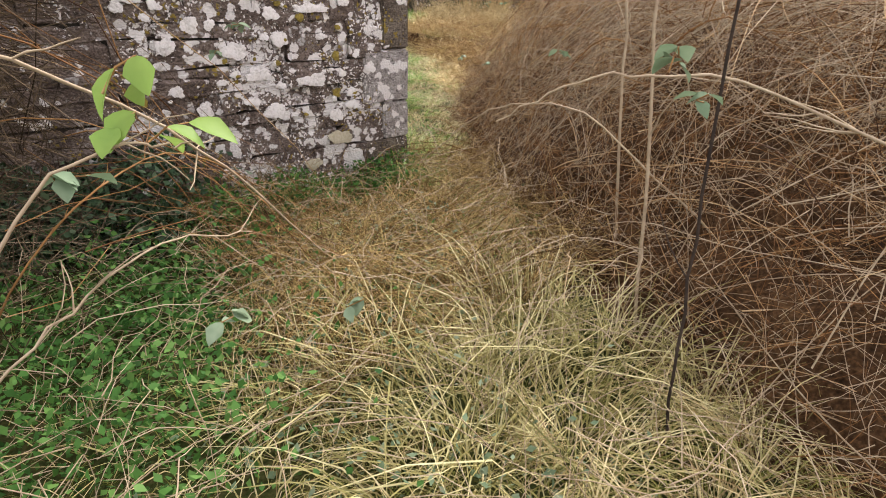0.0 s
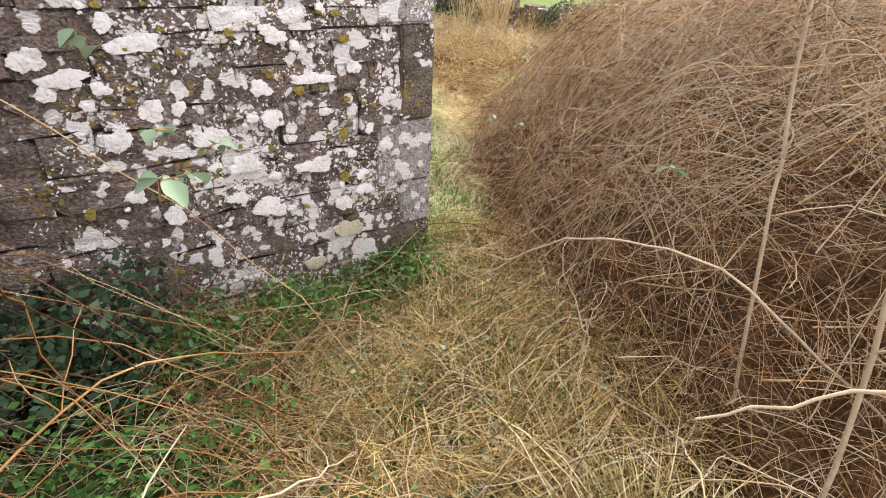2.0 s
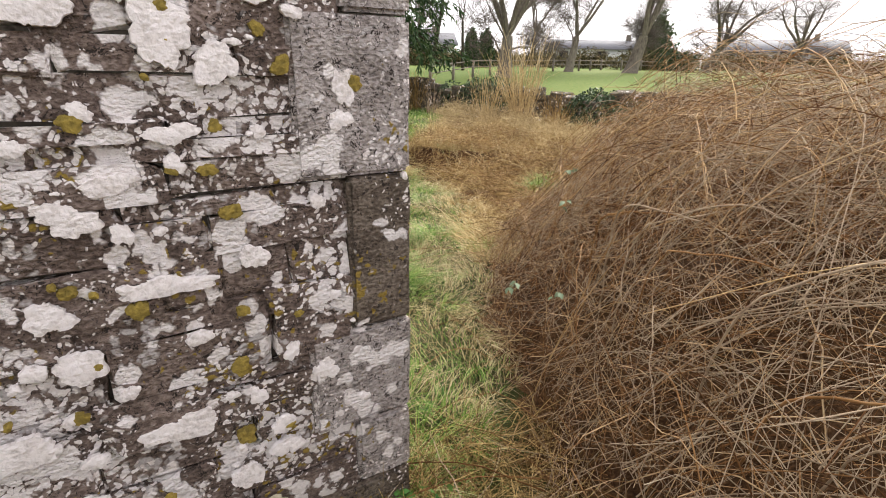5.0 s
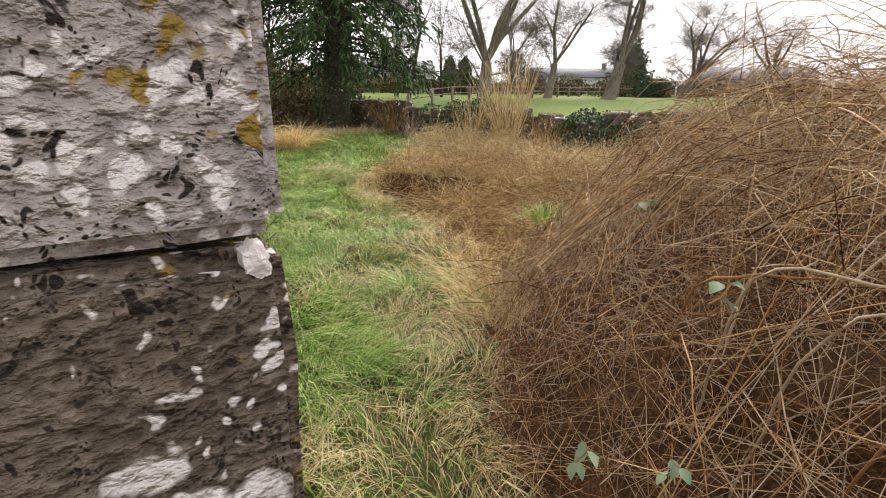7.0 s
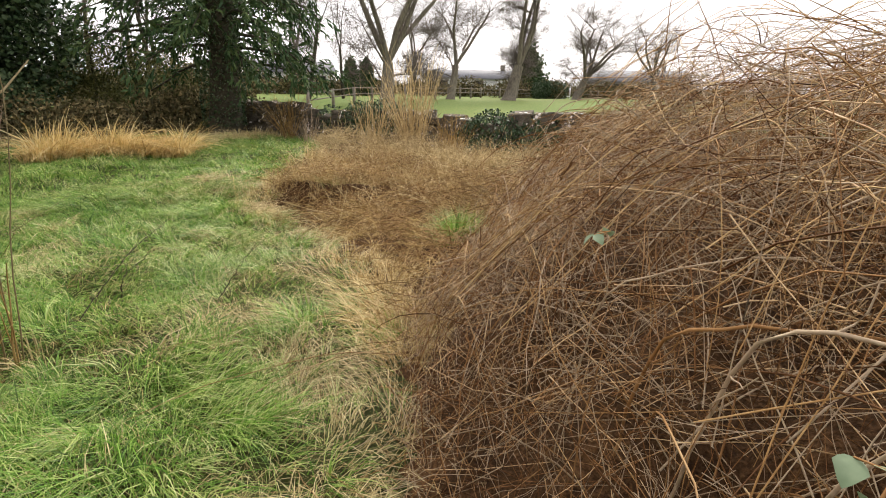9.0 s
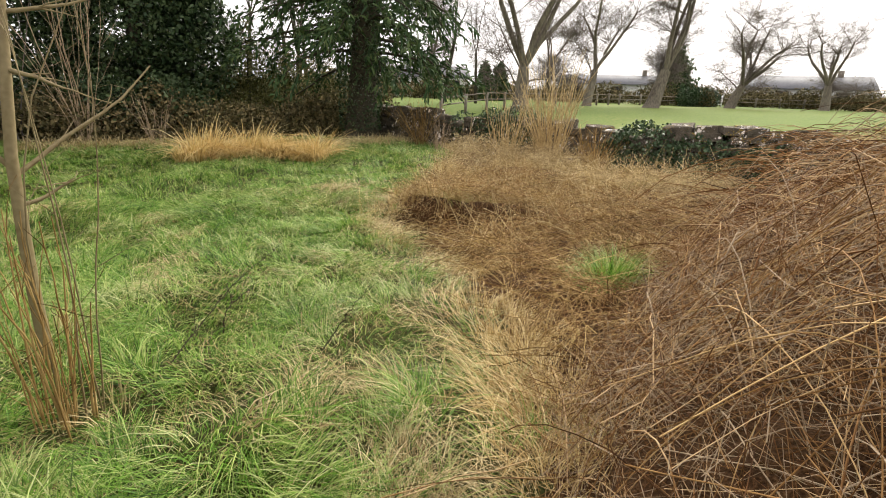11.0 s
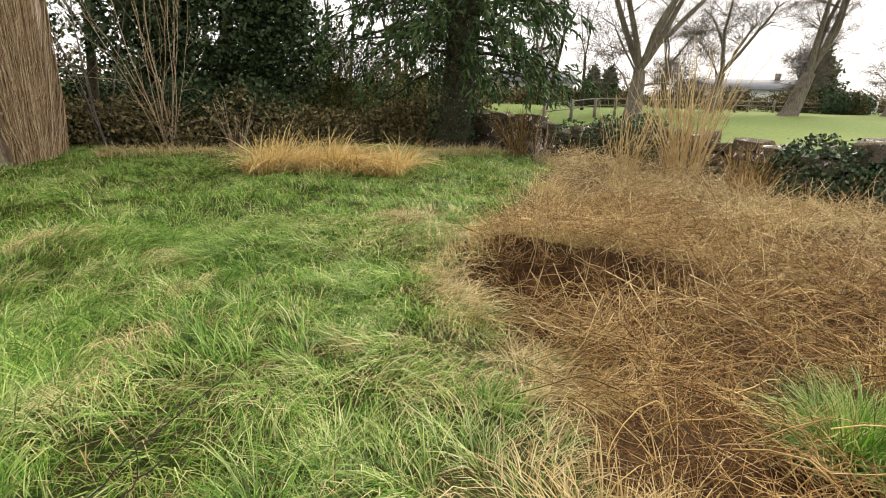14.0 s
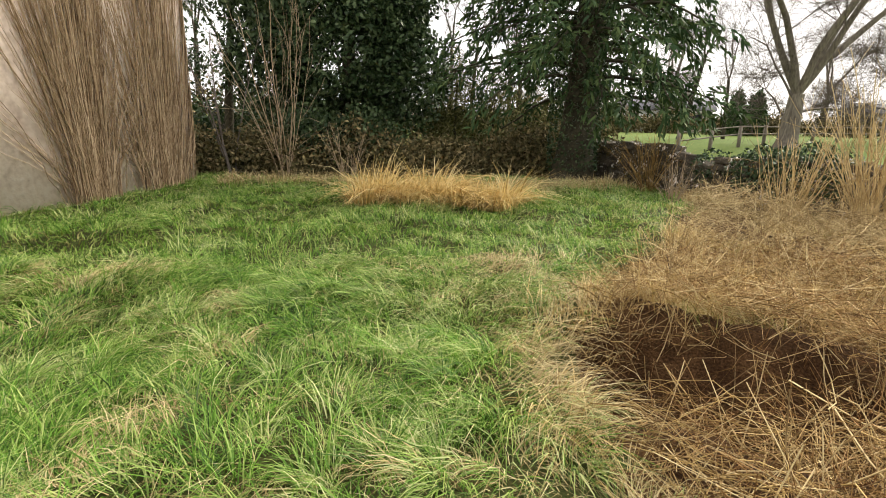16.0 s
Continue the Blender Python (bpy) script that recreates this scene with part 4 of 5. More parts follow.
def build_trees():
    bare_tree("bare_tree", (21.3, 26.2, 0.4), 17, 0.5, (0.03, 0), 2.6, 7, 0.75, "great bare tree forking into upright limbs", 5, 5)
    bare_tree("bare_tree", (32, 31.3, 0.4), 14, 0.38, (0.16, -0.1), 3.0, 4, 0.8, "tall bare tree with a bent pale trunk", 4, 6)
    bare_tree("bare_tree", (36.6, 28.9, 0.4), 16, 0.6, (0.2, -0.14), 3.2, 4, 0.7, "leaning bare tree with a dark ivied foot", 5, 5)
    bare_tree("bare_tree", (49, 30, 0.4), 13, 0.5, (0.12, -0.12), 2.4, 7, 1.0, "round-headed bare tree by the gate", 5, 5)
    bare_tree("bare_tree", (60, 27, 0.4), 11, 0.5, (0, 0), 2.6, 5, 0.9, "small bare tree at the field's edge", 4, 6)
    bare_tree("bare_tree", (42, 47, 0.4), 12, 0.35, (0, 0), 3.5, 5, 0.6, "distant slim bare tree", 4, 5)
    bare_tree("bare_tree", (30, 52, 0.4), 13, 0.35, (0, 0), 4, 5, 0.6, "distant slim bare tree", 4, 5)
    for i in range(17):
        bare_tree("woodland_tree", (-8 + 1.9 * i + rng.uniform(-1, 1), 36 + rng.uniform(-5, 9), 0), rng.uniform(9, 14), rng.uniform(0.12, 0.24), (rng.normal(0, 0.06), 0), rng.uniform(3, 6), 3, 0.5,
                  "thin bare woodland tree behind the evergreens", 3, 5, DARKBARK, 350)
    conifer((6.45, 14.9, 0))
    leafy("laurel_tree", (1.2, 18.2, 0), "broad dark glossy evergreen tree", [(0, 0, 3.2, 2.6, 1.6, 2.4), (1.2, -0.1, 5.2, 1.5, 1.4, 2.6), (-1.3, 0.2, 5.4, 1.9, 1.5, 2.6), (0.2, 0.2, 8.2, 1.9, 1.6, 2.0), (-1.9, -0.2, 2.7, 1.3, 1.1, 1.6), (1.5, -0.5, 2.6, 1.3, 1.1, 1.6)], 60000, 0.15, LAUREL, (6, 0.22))
    leafy("holly_tree", (-2.2, 19.0, 0), "sparse dark holly tree with sky between its leaves", [(0, 0, 4.6, 1.8, 1.3, 2.6), (0.8, 0, 7.0, 1.8, 1.4, 2.2), (-0.8, 0.4, 2.8, 1.2, 1.0, 0.9), (-2.2, 0.5, 6, 1.8, 1.3, 3)], 5200, 0.15, LAUREL, (7, 0.12), 0.1)
    leafy("golden_conifer", (4.15, 18.4, 0), "olive green conical conifer bush", [(0, 0, 0.9, 1.0, 0.9, 1.0), (0, 0, 1.9, 0.75, 0.7, 0.9), (0, 0, 2.8, 0.45, 0.4, 0.7)], 6000, 0.12, OLIVE, (2.6, 0.06), 0.5, slim=0.3)
    leafy("olive_shrub", (5.4, 18.9, 0), "loose olive green shrub behind the conifer", [(0, 0, 1.7, 1.0, 0.8, 1.3), (1.4, 0.6, 1.4, 0.9, 0.8, 1.1)], 4200, 0.11, OLIVE, (2, 0.05), 0.2, slim=0.4)
    bank = [(x, 0.25 * math.sin(x * 2.1), 0.35 + 0.2 * math.sin(x * 3), 0.8, 0.7, 0.75 + 0.2 * math.sin(x * 1.7)) for x in np.arange(-3.6, 5.6, 0.6)]
    leafy("undergrowth", (0.9, 16.0, 0), "dark mixed undergrowth of bramble and laurel below the trees", bank, 30000, 0.11, UNDER, None, 0.35, "shrub")
    wood = [(x, 1.5 * math.sin(x * 1.3), 0.9 + 0.3 * math.sin(x * 2), 1.6, 1.0, 1.5 + 0.5 * math.sin(x * 0.9)) for x in np.arange(-12, 11.5, 1.2)]
    leafy("wood_edge", (0.5, 24.0, 0), "dense brown and green thicket at the wood's edge", wood, 26000, 0.2, UNDER, None, 0.3, "shrub")
    leafy("wood_edge", (-3.5, 20.5, 0), "dark evergreen thicket behind the house corner", [(x, 0.3 * math.sin(x * 2), 0.9, 0.9, 0.7, 1.1) for x in np.arange(-5, 4, 0.8)], 14000, 0.15, LAUREL, None, 0.3, "shrub")
    leafy("laurel_bush", (0.5, 16.3, 0), "low dark laurel bush", [(0, 0, 0.8, 1.0, 0.7, 0.9), (1.4, 0.1, 0.9, 0.9, 0.6, 0.8)], 5200, 0.12, LAUREL, None, 0.3, "shrub")
    leafy("shady_bush", (7.5, 15.8, 0), "dark brown twiggy bush beside the conifer", [(0, 0, 0.5, 0.9, 0.7, 0.6), (0.8, -0.3, 0.4, 0.6, 0.5, 0.5), (-1.8, 0.6, 0.5, 1.0, 0.6, 0.7)], 5200, 0.09, UNDER, None, 0.2, "shrub")
    stems_shrub("ash_saplings", (-0.05, 15.35, 0), 12, 5.2, 0.3, PALESTEM, "clump of slim pale leafless saplings", 0.013, 6)
    stems_shrub("ash_saplings", (-1.25, 15.7, 0), 5, 3.6, 0.3, TWIGS, "few thin dark leafless saplings", 0.02, 4)
    stems_shrub("pale_shrub", (1.3, 14.9, 0), 14, 1.3, 0.6, PALESTEM, "small grey lichened twiggy shrub behind the straw", 0.008, 7)
    stems_shrub("willow_shrub", (7.75, 8.5, 0), 70, 2.3, 0.42, STRAWSTEM, "pale leafless multi-stemmed shrub by the low wall", 0.009, 5)
    stems_shrub("willow_shrub", (7.5, 9.6, 0), 36, 1.6, 0.5, STRAWSTEM, "pale leafless multi-stemmed shrub by the low wall", 0.008, 4)
    stems_shrub("brown_shrub", (7.7, 13.6, 0), 60, 1.3, 0.7, TANGLE, "brown twiggy shrub against the low wall", 0.008, 5)
    stems_shrub("brown_shrub", (8.0, 7.6, 0), 46, 0.95, 0.6, TANGLE, "brown dead stems heaped beside the ivy", 0.008, 5)
    stems_shrub("brown_shrub", (7.3, 12.0, 0), 22, 0.9, 0.8, PALESTEM, "small pale twiggy shrub against the low wall", 0.007, 4)
    leafy("dark_cypress", (29.5, 41.5, 0.3), "dark clipped cypress by the far houses", [(0, 0, 1.6, 0.8, 0.8, 1.6), (0, 0, 2.8, 0.5, 0.5, 0.9)], 2600, 0.3, NEEDLE, None, 0.4)
    leafy("dark_cypress", (31.5, 42.0, 0.3), "dark clipped cypress by the far houses", [(0, 0, 1.6, 0.9, 0.8, 1.6), (0, 0, 2.9, 0.6, 0.5, 0.9)], 2600, 0.3, NEEDLE, None, 0.4)
    leafy("garden_fir", (52, 38, 0.3), "dark fir tree beside the hedge", [(0, 0, 2.0, 2.4, 2.0, 1.6), (0, 0, 3.8, 1.6, 1.4, 1.5), (0, 0, 5.2, 0.8, 0.7, 1.2)], 4200, 0.4, NEEDLE, None, 0.3)
    hedge = [(x, 0, 0.9, 0.7, 0.6, 0.95) for x in np.arange(-2.4, 2.5, 0.6)]
    leafy("clipped_hedge", (49.5, 33.5, 0.4), "clipped dark green garden hedge", hedge, 7000, 0.22, IVY, None, 0.5, "hedge")
    for cx, cy, length in ((24, 60, 30), (43, 41, 22), (62, 31, 22), (26, 47, 16), (62, 48, 34), (74, 30, 30)):
        row = [(x, 1.2 * math.sin(x), 0.8, 1.8, 1.0, 1.2 + 0.6 * math.sin(x * 1.3)) for x in np.arange(-length / 2, length / 2, 1.6)]
        h = leafy("field_hedge", (cx, cy, 0.4), "distant brown leafless hedge along the field", row, 14000, 0.34, UNDER, None, 0.2, "hedge", 0.3)
        h.rotation_euler = (0, 0, math.atan2(-cx, cy))


# ---- low dry-stone wall with ivy ----
def build_low_wall():
    pts = np.array([(7.3, 16.0), (7.9, 14.3), (8.4, 12.3), (8.65, 9.8), (8.8, 7.6), (9.6, 6.2), (11.2, 5.0), (13, 4.2)])
    seg = np.cumsum(np.r_[0, np.hypot(*np.diff(pts, axis=0).T)])
    wall = holder("low_wall", (0, 0, 0), "tumbled low dry-stone wall partly under ivy", "wall")
    kinds = [stone_mesh(40 + i) for i in range(10)]
    for me in kinds:
        me.materials.append(DRYSTONE)
    r = random.Random(12)
    count = 0
    for layer in range(7):
        s = r.uniform(0, 0.2)
        while s < seg[-1]:
            w = r.uniform(0.25, 0.5)
            x, y = np.interp(s, seg, pts[:, 0]), np.interp(s, seg, pts[:, 1])
            x2, y2 = np.interp(s + 0.1, seg, pts[:, 0]), np.interp(s + 0.1, seg, pts[:, 1])
            top = 6.0 + 1.2 * math.sin(s * 1.3) + r.uniform(-0.6, 0.6)
            if layer < top and count < 300:
                ob = new("stone", kinds[r.randrange(10)])
                ob.parent = wall
                ob.matrix_basis = Matrix.LocRotScale((x + r.uniform(-0.05, 0.05), y, float(ground_z(x, y)) + 0.06 + layer * 0.135),
                                                     Euler((r.uniform(-0.1, 0.1), r.uniform(-0.1, 0.1), math.atan2(y2 - y, x2 - x) + r.uniform(-0.15, 0.15))), (w, 0.48, r.uniform(0.13, 0.17)))
                count += 1
            s += w * 0.96
    for at, lumps, n in (((9.0, 7.2, 0), [(-0.1, 0.1, 0.44, 0.65, 0.7, 0.52), (0.5, -0.7, 0.38, 0.8, 0.7, 0.46), (1.3, -1.3, 0.34, 0.9, 0.7, 0.44), (2.3, -1.9, 0.28, 0.9, 0.7, 0.36)], 19000),
                         ((8.5, 10.4, 0), [(0, 0, 0.6, 0.5, 0.9, 0.5), (0, 1.0, 0.55, 0.45, 0.7, 0.45), (-0.1, 2.2, 0.5, 0.4, 0.5, 0.4)], 7000)):
        leafy("ivy_mound", at, "dark glossy ivy heaped over the low wall", lumps, n, 0.058, IVY, None, 0.75, "ivy", 0.8)


# ---- houses and fence across the field ----
def house(at, turn, w, d, eave, ridge, label, windows):
    h = holder("house", at, label, "house", "houses across the field")
    h.rotation_euler = (0, 0, turn)
    part_vf("wall", box(-w / 2, w / 2, -d / 2, d / 2, -0.3, eave), WHITEWALL, h)
    o = 0.35
    v = np.array([(-w / 2 - o, -d / 2 - o, eave - 0.1), (w / 2 + o, -d / 2 - o, eave - 0.1), (w / 2 + o, d / 2 + o, eave - 0.1), (-w / 2 - o, d / 2 + o, eave - 0.1), (-w / 2, 0, ridge), (w / 2, 0, ridge)], float)
    v = np.concatenate([v, v[:4] + [0, 0, 0.14]])
    part_vf("roof", (v, np.array([(6, 7, 5, 4), (8, 9, 4, 5), (0, 1, 7, 6), (2, 3, 9, 8), (1, 2, 8, 7), (3, 0, 6, 9), (7, 8, 5, 5), (9, 6, 4, 4), (0, 3, 2, 1)])), SLATE, h, "grey pitched roof")
    part_vf("chimney", box(w * 0.2, w * 0.2 + 0.6, -0.3, 0.3, ridge - 0.4, ridge + 0.7), POST, h)
    for i in range(windows):
        x = -w / 2 + (i + 0.5) * w / windows
        win = part_vf("window", box(x - 0.65, x + 0.65, -d / 2 - 0.05, -d / 2 + 0.02, 0.95, 2.0), POST, h)
        part_vf("pane", box(x - 0.55, x + 0.55, -d / 2 - 0.07, -d / 2 - 0.055, 1.05, 1.9), GLASS, win)


def build_distance():
    house((60, 53, 0.4), -0.85, 15, 7, 2.3, 3.5, "long low white bungalow with a grey roof", 3)
    house((76, 36, 0.4), -1.1, 12, 8, 2.3, 3.9, "white house with a grey pitched roof", 2)
    house((33, 58, 0.4), -0.55, 9, 7, 2.3, 3.6, "pale house behind dark cypresses", 3)
    house((88, 44, 0.4), -1.1, 14, 8, 2.3, 3.9, "pale house with a grey roof beyond the field", 4)
    fence = holder("field_fence", (0, 0, 0), "weathered post and rail fence across the field", "fence")
    knots = [(14.5, 24), (24, 29.5), (40, 35), (56, 34), (66, 27)]
    for (ax, ay), (bx, by) in zip(knots, knots[1:]):
        n = int(math.hypot(bx - ax, by - ay) / 2.4)
        for i in range(n):
            x, y = ax + (bx - ax) * i / n, ay + (by - ay) * i / n
            z = float(ground_z(x, y))
            part_vf("post", box(x - 0.06, x + 0.06, y - 0.06, y + 0.06, z - 0.1, z + 1.0), POST, fence)
        for hgt in (0.5, 0.85):
            p = np.array([[(ax, ay, float(ground_z(ax, ay)) + hgt), ((ax + bx) / 2, (ay + by) / 2, float(ground_z(bx, by)) + hgt), (bx, by, float(ground_z(bx, by)) + hgt)]], float)
            part_vf("rail", tubes(p, np.full((1, 3), 0.03), 4), POST, fence)
    gate = holder("field_gate", (53, 34.2, 0.45), "pale five-bar field gate by the hedge", "gate")
    for x in (-1.5, 0, 1.5):
        part_vf("post", box(x - 0.06, x + 0.06, -0.05, 0.05, 0, 1.2), WHITEWALL, gate)
    for z in (0.25, 0.5, 0.75, 1.05):
        part_vf("bar", box(-1.45, 1.45, -0.085, -0.055, z, z + 0.09), WHITEWALL, gate)
    part_vf("stake", box(-0.03, 0.03, -0.03, 0.03, -0.1, 0.9), WHITEWALL, holder("white_stake", (8.2, 17.6, 0), "thin pale stake standing by the conifer", "stake"))


# ---- near things ----
def leaflet_vf(at, way, up, length, wide):
    """One oval leaflet, folded along its rib and drooping at the tip."""
    way = unit(np.array(way, float))
    b = unit(np.cross(way, np.array(up, float)))
    nn = np.cross(b, way)
    t = np.array([0.0, 0.12, 0.3, 0.5, 0.7, 0.88, 1.0])
    w = np.array([0.02, 0.5, 0.92, 1.0, 0.78, 0.36, 0.02]) * wide / 2
    w = w * (1 + 0.07 * np.array([0, 1, -1, 1, -1, 1, 0]))
    mid = np.array(at) + way * (t * length)[:, None] - nn * (0.22 * length * t ** 2)[:, None]
    l = mid + b * w[:, None] + nn * (w * 0.35)[:, None]
    r = mid - b * w[:, None] + nn * (w * 0.35)[:, None]
    v = np.stack([l, mid, r], 1).reshape(-1, 3)
    f = []
    for i in range(6):
        o = i * 3
        f += [(o, o + 1, o + 4, o + 3), (o + 1, o + 2, o + 5, o + 4)]
    return v, np.array(f)


def spray(at, mat, label, count=3, size=0.055, seed=0, drop=0.5):
    """A sprig of bramble leaflets on a short stalk."""
    g = np.random.default_rng(seed)
    ob = holder("bramble_sprig", at, label, "leaves", "bramble sprigs")
    stalk = np.array([(0, 0, 0), (0.01, 0.01, 0.02), (0.03, 0.0, 0.03), (0.05, 0.02, 0.02)]) + g.normal(0, 0.008, (4, 3))
    part_vf("stalk", tubes(stalk[None], np.array([[0.0018, 0.0016, 0.0014, 0.001]]), 5), CANE, ob)
    for i in range(count):
        a = g.uniform(0, 6.28)
        base = stalk[1 + i % 3]
        ln = size * g.uniform(0.8, 1.25)
        part_vf("leaflet", leaflet_vf(base, (math.cos(a), math.sin(a), -drop * g.uniform(0.2, 1.3)), (g.normal(0, 0.3), g.normal(0, 0.3), 1), ln, ln * 0.72), mat, ob, smooth=True)


def cane(name, pts, r, mat, label, twigs=0, leaves=0):
    """One long cane through a few points, with short side twigs."""
    pts = np.array(pts, float)
    t = np.linspace(0, len(pts) - 1, 22)
    p = np.stack([np.interp(t, range(len(pts)), pts[:, i]) for i in range(3)], -1)
    for _ in range(3):
        p[1:-1] = 0.25 * p[:-2] + 0.5 * p[1:-1] + 0.25 * p[2:]
    p[1:-1] += rng.normal(0, 0.004, (20, 3))
    ob = holder(name, tuple(pts[0]), label, "cane", "single bramble canes")
    o = pts[0]
    part_vf("stem", tubes((p - o)[None], (np.linspace(1, 0.45, 22) * r)[None], 6), mat, ob, smooth=True)
    for _ in range(twigs):
        q = rng.integers(4, 21)
        part_vf("twig", tubes((limb(p[q], unit(p[q] - p[q - 1]) + rng.normal(0, 0.7, 3), rng.uniform(0.06, 0.25), 5, 0.2) - o)[None], (np.linspace(0.5, 0.25, 5) * r)[None], 4), mat, ob)


def weeds(name, centres, n, spread, size, mat, label, height=0.22):
    c = np.array(centres)[rng.integers(0, len(centres), n)]
    x, y = c[:, 0] + rng.normal(0, spread, n), np.minimum(c[:, 1] + rng.normal(0, spread, n), -0.04)
    z = ground_z(x, y) + height * rng.random(n) ** 1.4
    v = leaf_cloud(np.stack([x, y, z], -1), rng.uniform(0.5, 1.4, n) * size, 1.6, 0.6)
    thing(name, v, mat, label, "weeds", "stuff")


def build_near():
    # sapling and dry stalks at the grass edge
    tree = holder("sapling", (0.14, 3.95, 0), "slender olive-barked sapling with bare side branches", "tree")
    trunk = np.array([(0.02, 0.05, -0.05), (0.02, 0.05, 0.4), (0.03, 0.06, 0.8), (0.04, 0.08, 1.1), (0.09, 0.13, 1.6), (0.16, 0.2, 2.4), (0.22, 0.24, 3.4), (0.25, 0.24, 4.4)])
    part_vf("trunk", tubes(trunk[None], np.array([[0.034, 0.031, 0.029, 0.027, 0.024, 0.02, 0.014, 0.006]]), 9), SAPBARK, tree, smooth=True)
    for z, way, ln in ((1.0, (0.75, 0.5, 0.55), 0.95), (1.03, (-0.6, 0.1, 0.8), 0.8), (1.75, (0.8, 0.2, 0.12), 0.5), (1.5, (0.6, -0.3, -0.2), 0.4), (2.1, (-0.8, 0.1, 0.3), 0.5), (2.5, (0.7, -0.2, 0.5), 0.6), (0.86, (0.8, 0.1, 0.05), 0.28)):
        b = np.array([np.interp(z, trunk[:, 2], trunk[:, i]) for i in range(3)])
        path = limb(b, way, ln, 8, 0.08, 0.0, 0.05)
        br = part_vf("branch", tubes(path[None], (np.linspace(0.013, 0.004, 8))[None], 6), SAPBARK, tree, smooth=True)
        for _ in range(3):
            q = rng.integers(2, 8)
            part_vf("twig", tubes(limb(path[q], unit(path[q] - path[q - 1]) + rng.normal(0, 0.6, 3), 0.16, 4, 0.1)[None], np.linspace(0.004, 0.002, 4)[None], 4), SAPBARK, br)
    stems_shrub("dry_stalks", (0.3, 3.35, 0), 24, 1.0, 0.12, TANGLE, "clump of brown dry stalks in the grass", 0.0055, 2)
    stems_shrub("thin_shoots", (0.3, 3.4, 0), 4, 2.6, 0.10, SAPBARK, "tall thin dark shoots rising from dry stalks", 0.0045, 1)
    cane("fallen_twig", [(1.44, 3.36, 0.03), (1.62, 3.42, 0.2), (1.79, 3.45, 0.36)], 0.0035, DARKTWIG, "dark dead twig stuck in the grass", 2)
    cane("fallen_twig", [(0.72, 3.6, 0.05), (1.1, 3.95, 0.3), (1.5, 4.3, 0.42)], 0.0035, DARKTWIG, "dark dead twig arching over the grass", 3)
    cane("fallen_twig", [(1.03, 3.95, 0.0), (1.05, 3.97, 0.14), (1.3, 4.2, 0.2)], 0.005, DARKTWIG, "dark dead twig lying in the grass", 1)
    # canes that hang across the way in, on both sides of the path
    cane("bramble_cane", [(-2.7, -2.0, 1.0), (-2.15, -2.2, 1.33), (-1.75, -1.9, 1.02), (-1.35, -1.5, 0.45), (-1.1, -1.2, 0.1)], 0.005, PALESTEM, "long pale bramble cane drooping before the wall", 7)
    cane("bramble_cane", [(-2.5, -1.3, 0.1), (-2.1, -1.55, 0.7), (-1.7, -1.2, 0.8), (-1.2, -0.8, 0.3), (-0.9, -0.6, 0.05)], 0.004, CANE, "thin brown bramble cane before the wall", 8)
    cane("bramble_cane", [(-2.6, -1.9, 0.15), (-2.2, -2.1, 0.6), (-1.9, -2.0, 0.78), (-1.6, -1.8, 0.65)], 0.004, PALESTEM, "pale arching dead stem by the path", 6)
    cane("bramble_cane", [(0.1, -3.1, 0.9), (-0.6, -2.6, 1.18), (-0.8, -2.35, 1.16), (-0.95, -2.15, 1.0)], 0.005, PALESTEM, "pale bramble cane reaching across the path", 5)
    cane("bramble_cane", [(0.2, -2.3, 0.4), (-0.2, -1.8, 0.9), (-0.3, -1.3, 0.8), (-0.45, -0.9, 0.4)], 0.005, PALESTEM, "pale bramble cane leaning towards the path", 4)
    cane("bramble_cane", [(-0.62, -2.75, 0.0), (-0.72, -2.7, 0.8), (-0.8, -2.66, 1.6), (-0.9, -2.6, 2.3)], 0.0055, DARKTWIG, "straight dark upright stem", 3)
    cane("bramble_cane", [(-0.2, -2.3, 0.0), (-0.3, -2.22, 0.9), (-0.36, -2.1, 1.7), (-0.5, -2.0, 2.4)], 0.008, PALESTEM, "stout upright brown stem in the thicket", 3)
    cane("bramble_cane", [(0.15, -1.9, 0.0), (0.05, -1.8, 0.9), (0.0, -1.7, 1.8), (-0.1, -1.6, 2.4)], 0.008, PALESTEM, "stout upright brown stem in the thicket", 3)
    for i in range(11):
        y = -1.6 + 0.22 * i
        x = float(edge_x(y)) + 0.25
        cane("bramble_cane", [(x + 0.5, y + 0.3, 0.1), (x + 0.25, y + 0.1, 0.75 + 0.3 * rng.random()), (x + 0.4 * rng.random(), y - 0.35, 1.0 + 0.35 * rng.random()), (x + 0.5 + rng.random() * 0.6, y - 0.9, 0.7)],
             rng.uniform(0.003, 0.006), PALESTEM if i % 3 else CANE, "arching bramble cane at the thicket's edge", 4)
    cane("bramble_cane", [(-2.45, -2.6, 0.0), (-2.25, -2.6, 0.8), (-2.0, -2.52, 1.15), (-1.9, -2.51, 1.17), (-1.85, -2.53, 1.17), (-1.8, -2.5, 1.15)], 0.003, PALESTEM, "thin pale cane that carries fresh leaves", 3)
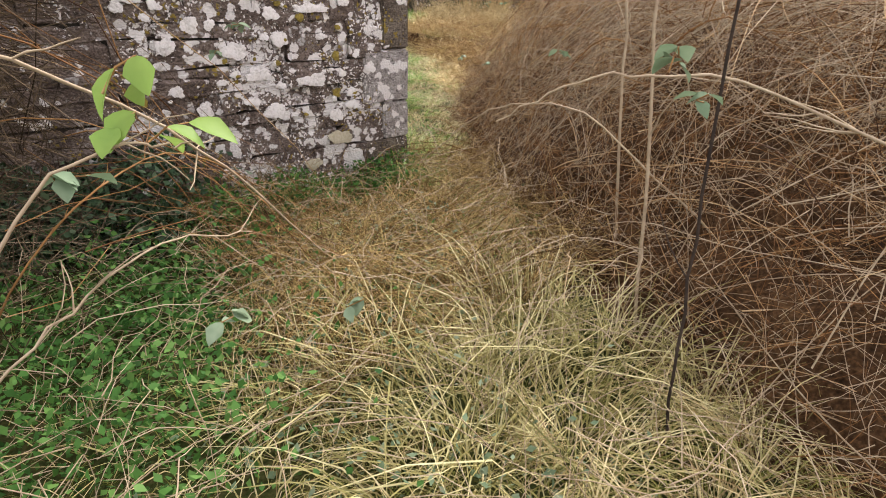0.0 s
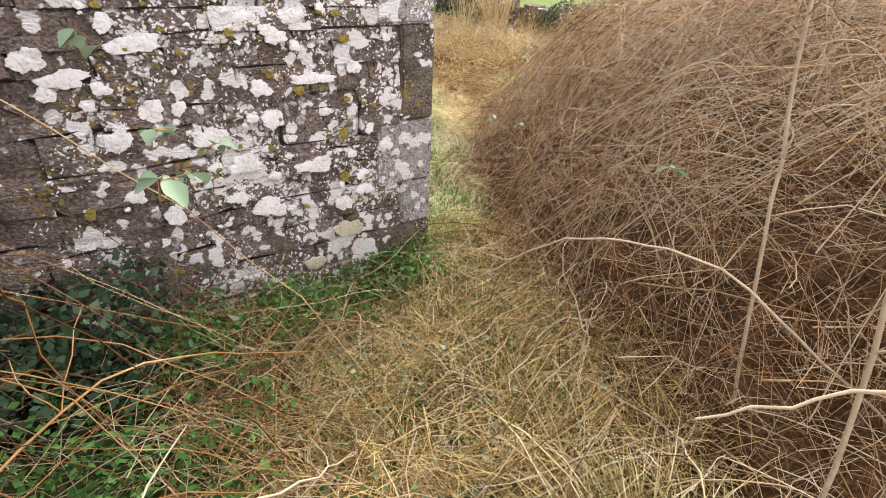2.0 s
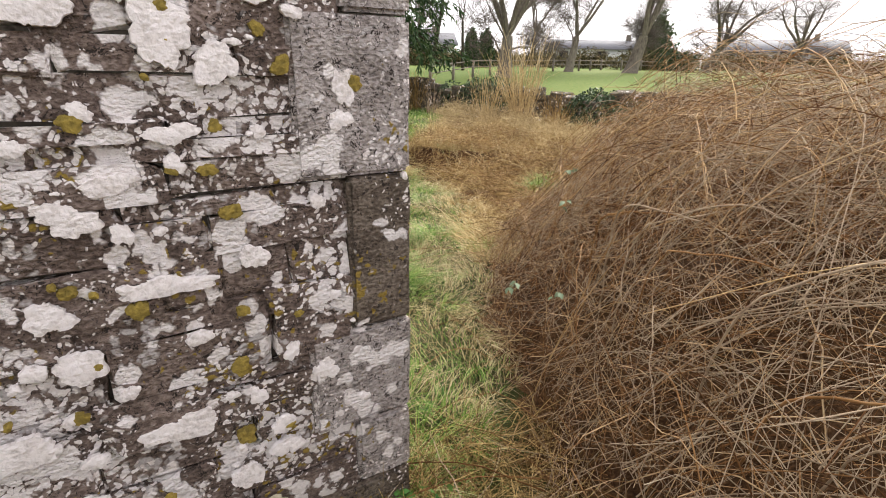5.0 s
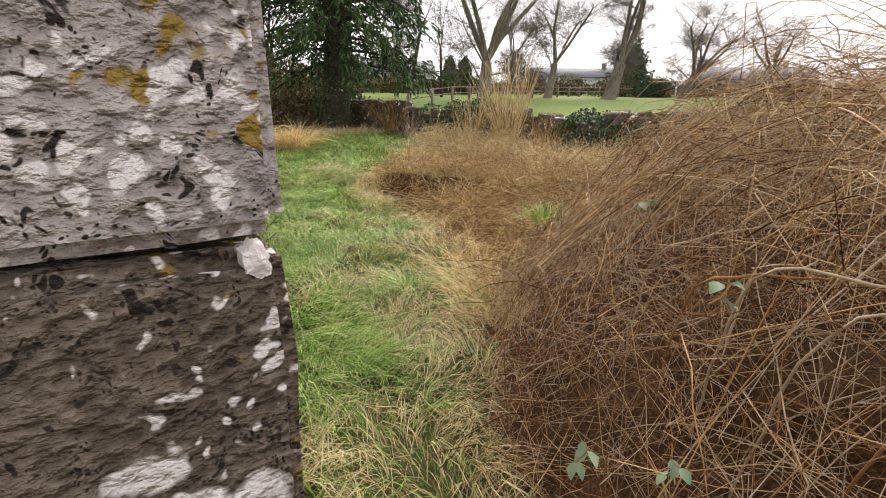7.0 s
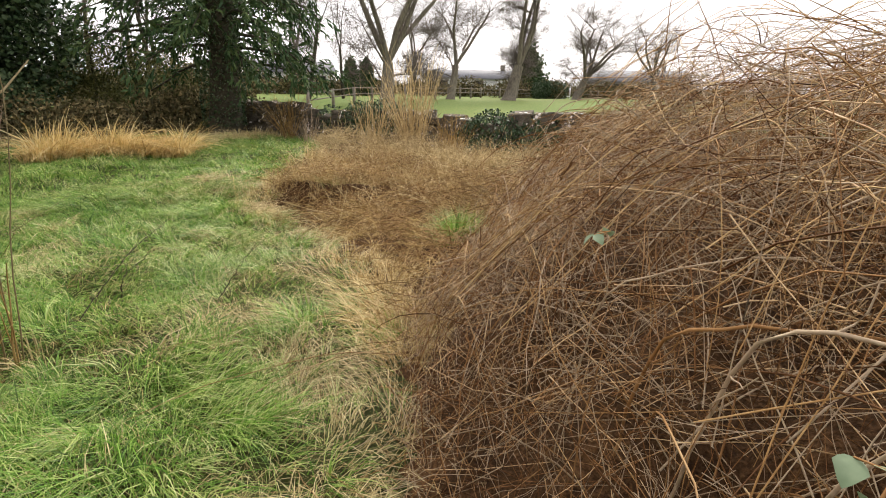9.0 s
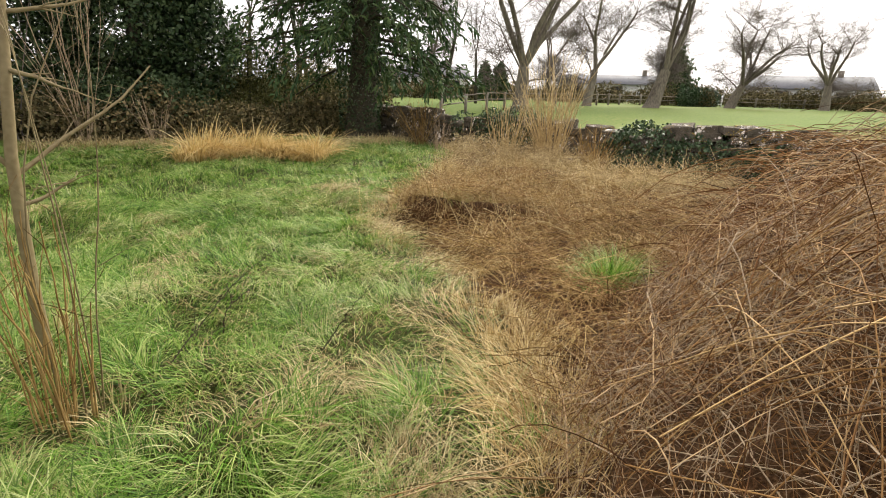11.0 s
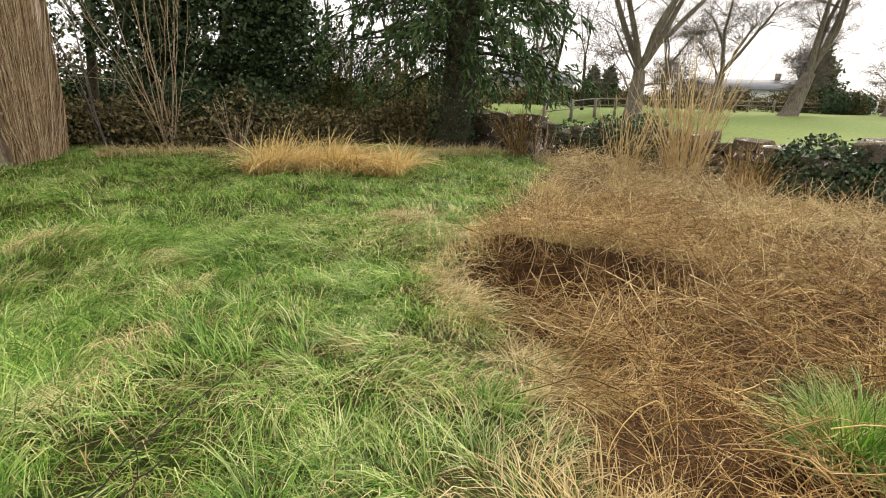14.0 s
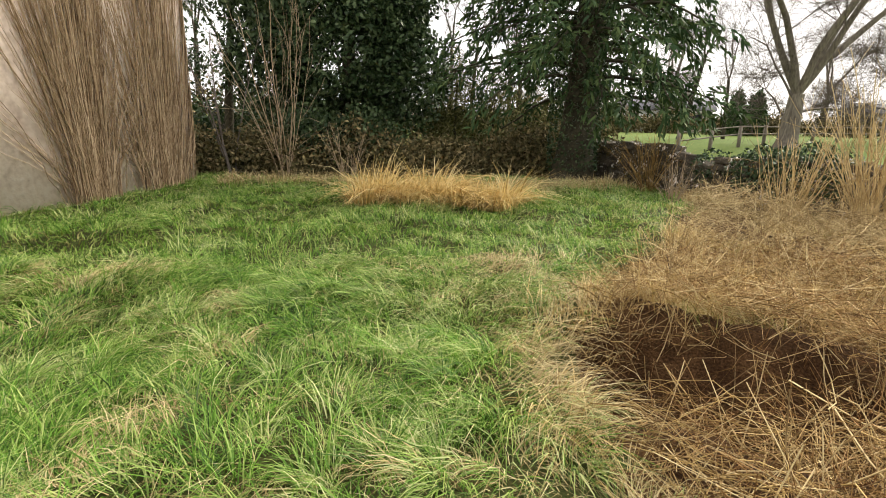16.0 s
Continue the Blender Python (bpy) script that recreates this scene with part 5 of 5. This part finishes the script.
    # leaf sprigs
    for i, (x, y, z) in enumerate([(-1.9, -2.55, 1.25), (-1.91, -2.5, 1.17), (-1.87, -2.52, 1.16)]):
        spray((x, y, z), LIME, "fresh yellow-green bramble leaves", 3, 0.058, 10 + i, 1.0)
    for i, (x, y, z) in enumerate([(-2.02, -2.2, 1.0), (-1.5, -2.3, 0.6), (-1.8, -2.2, 0.62), (-1.08, -2.75, 1.24), (-0.9, -2.72, 1.15), (-1.62, -1.2, 1.46), (-1.5, -1.1, 1.6), (-1.53, -1.2, 1.27), (-1.58, -1.6, 1.3),
                                   (-1.35, -0.85, 1.12), (-1.42, -0.7, 1.0), (-0.09, -1.5, 1.04), (-2.05, -1.42, 1.58), (-1.98, -1.4, 1.52), (-1.88, -1.38, 1.5), (-1.86, -1.42, 1.38), (0.67, 0.03, 1.14), (0.6, 0.2, 0.75), (0.75, 0.1, 0.7), (1.3, 0.6, 1.1)]):
        spray((x, y, z), LEAF, "grey-green bramble leaves on a thin stalk", 5, 0.05 if y < -0.6 else 0.03, 30 + i, 0.6)
    weeds("wall_weeds", [(-0.2, -0.12), (-0.45, -0.16), (-0.75, -0.2), (-1.0, -0.25), (-1.4, -0.3)], 5200, 0.11, 0.032, WEED, "feathery green weeds at the foot of the wall", 0.24)
    weeds("path_weeds", [(-2.1, -1.4), (-2.3, -1.9), (-1.9, -1.8), (-2.5, -1.2), (-2.0, -0.9), (-1.7, -1.0)], 5600, 0.27, 0.034, WEED, "dark green weeds crowding the path", 0.3)
    # added dark leaves that stand for the shadow along the wall's foot
    weeds("corner_shade_leaves", [(-2.1, -0.2), (-2.5, -0.25), (-2.9, -0.3), (-1.75, -0.18)], 4200, 0.17, 0.05, IVY, "dark leaves added against the wall to stand for the shadow there", 0.5)
    weeds("sparse_weeds", [(-0.9, -1.2), (-1.3, -1.9), (-0.5, -0.7), (-1.2, -2.6), (-1.6, -2.6)], 1500, 0.3, 0.035, LEAF, "scattered small green leaves in the trampled grass", 0.15)


OLIVE = material("olive_foliage", [(0.03, 0.04, 0.012), (0.09, 0.095, 0.03), (0.18, 0.17, 0.06)], 0.7, 4, 0.8, 0, 0.8)

rng = np.random.default_rng(21)
build_trees()
build_low_wall()
build_distance()
build_near()
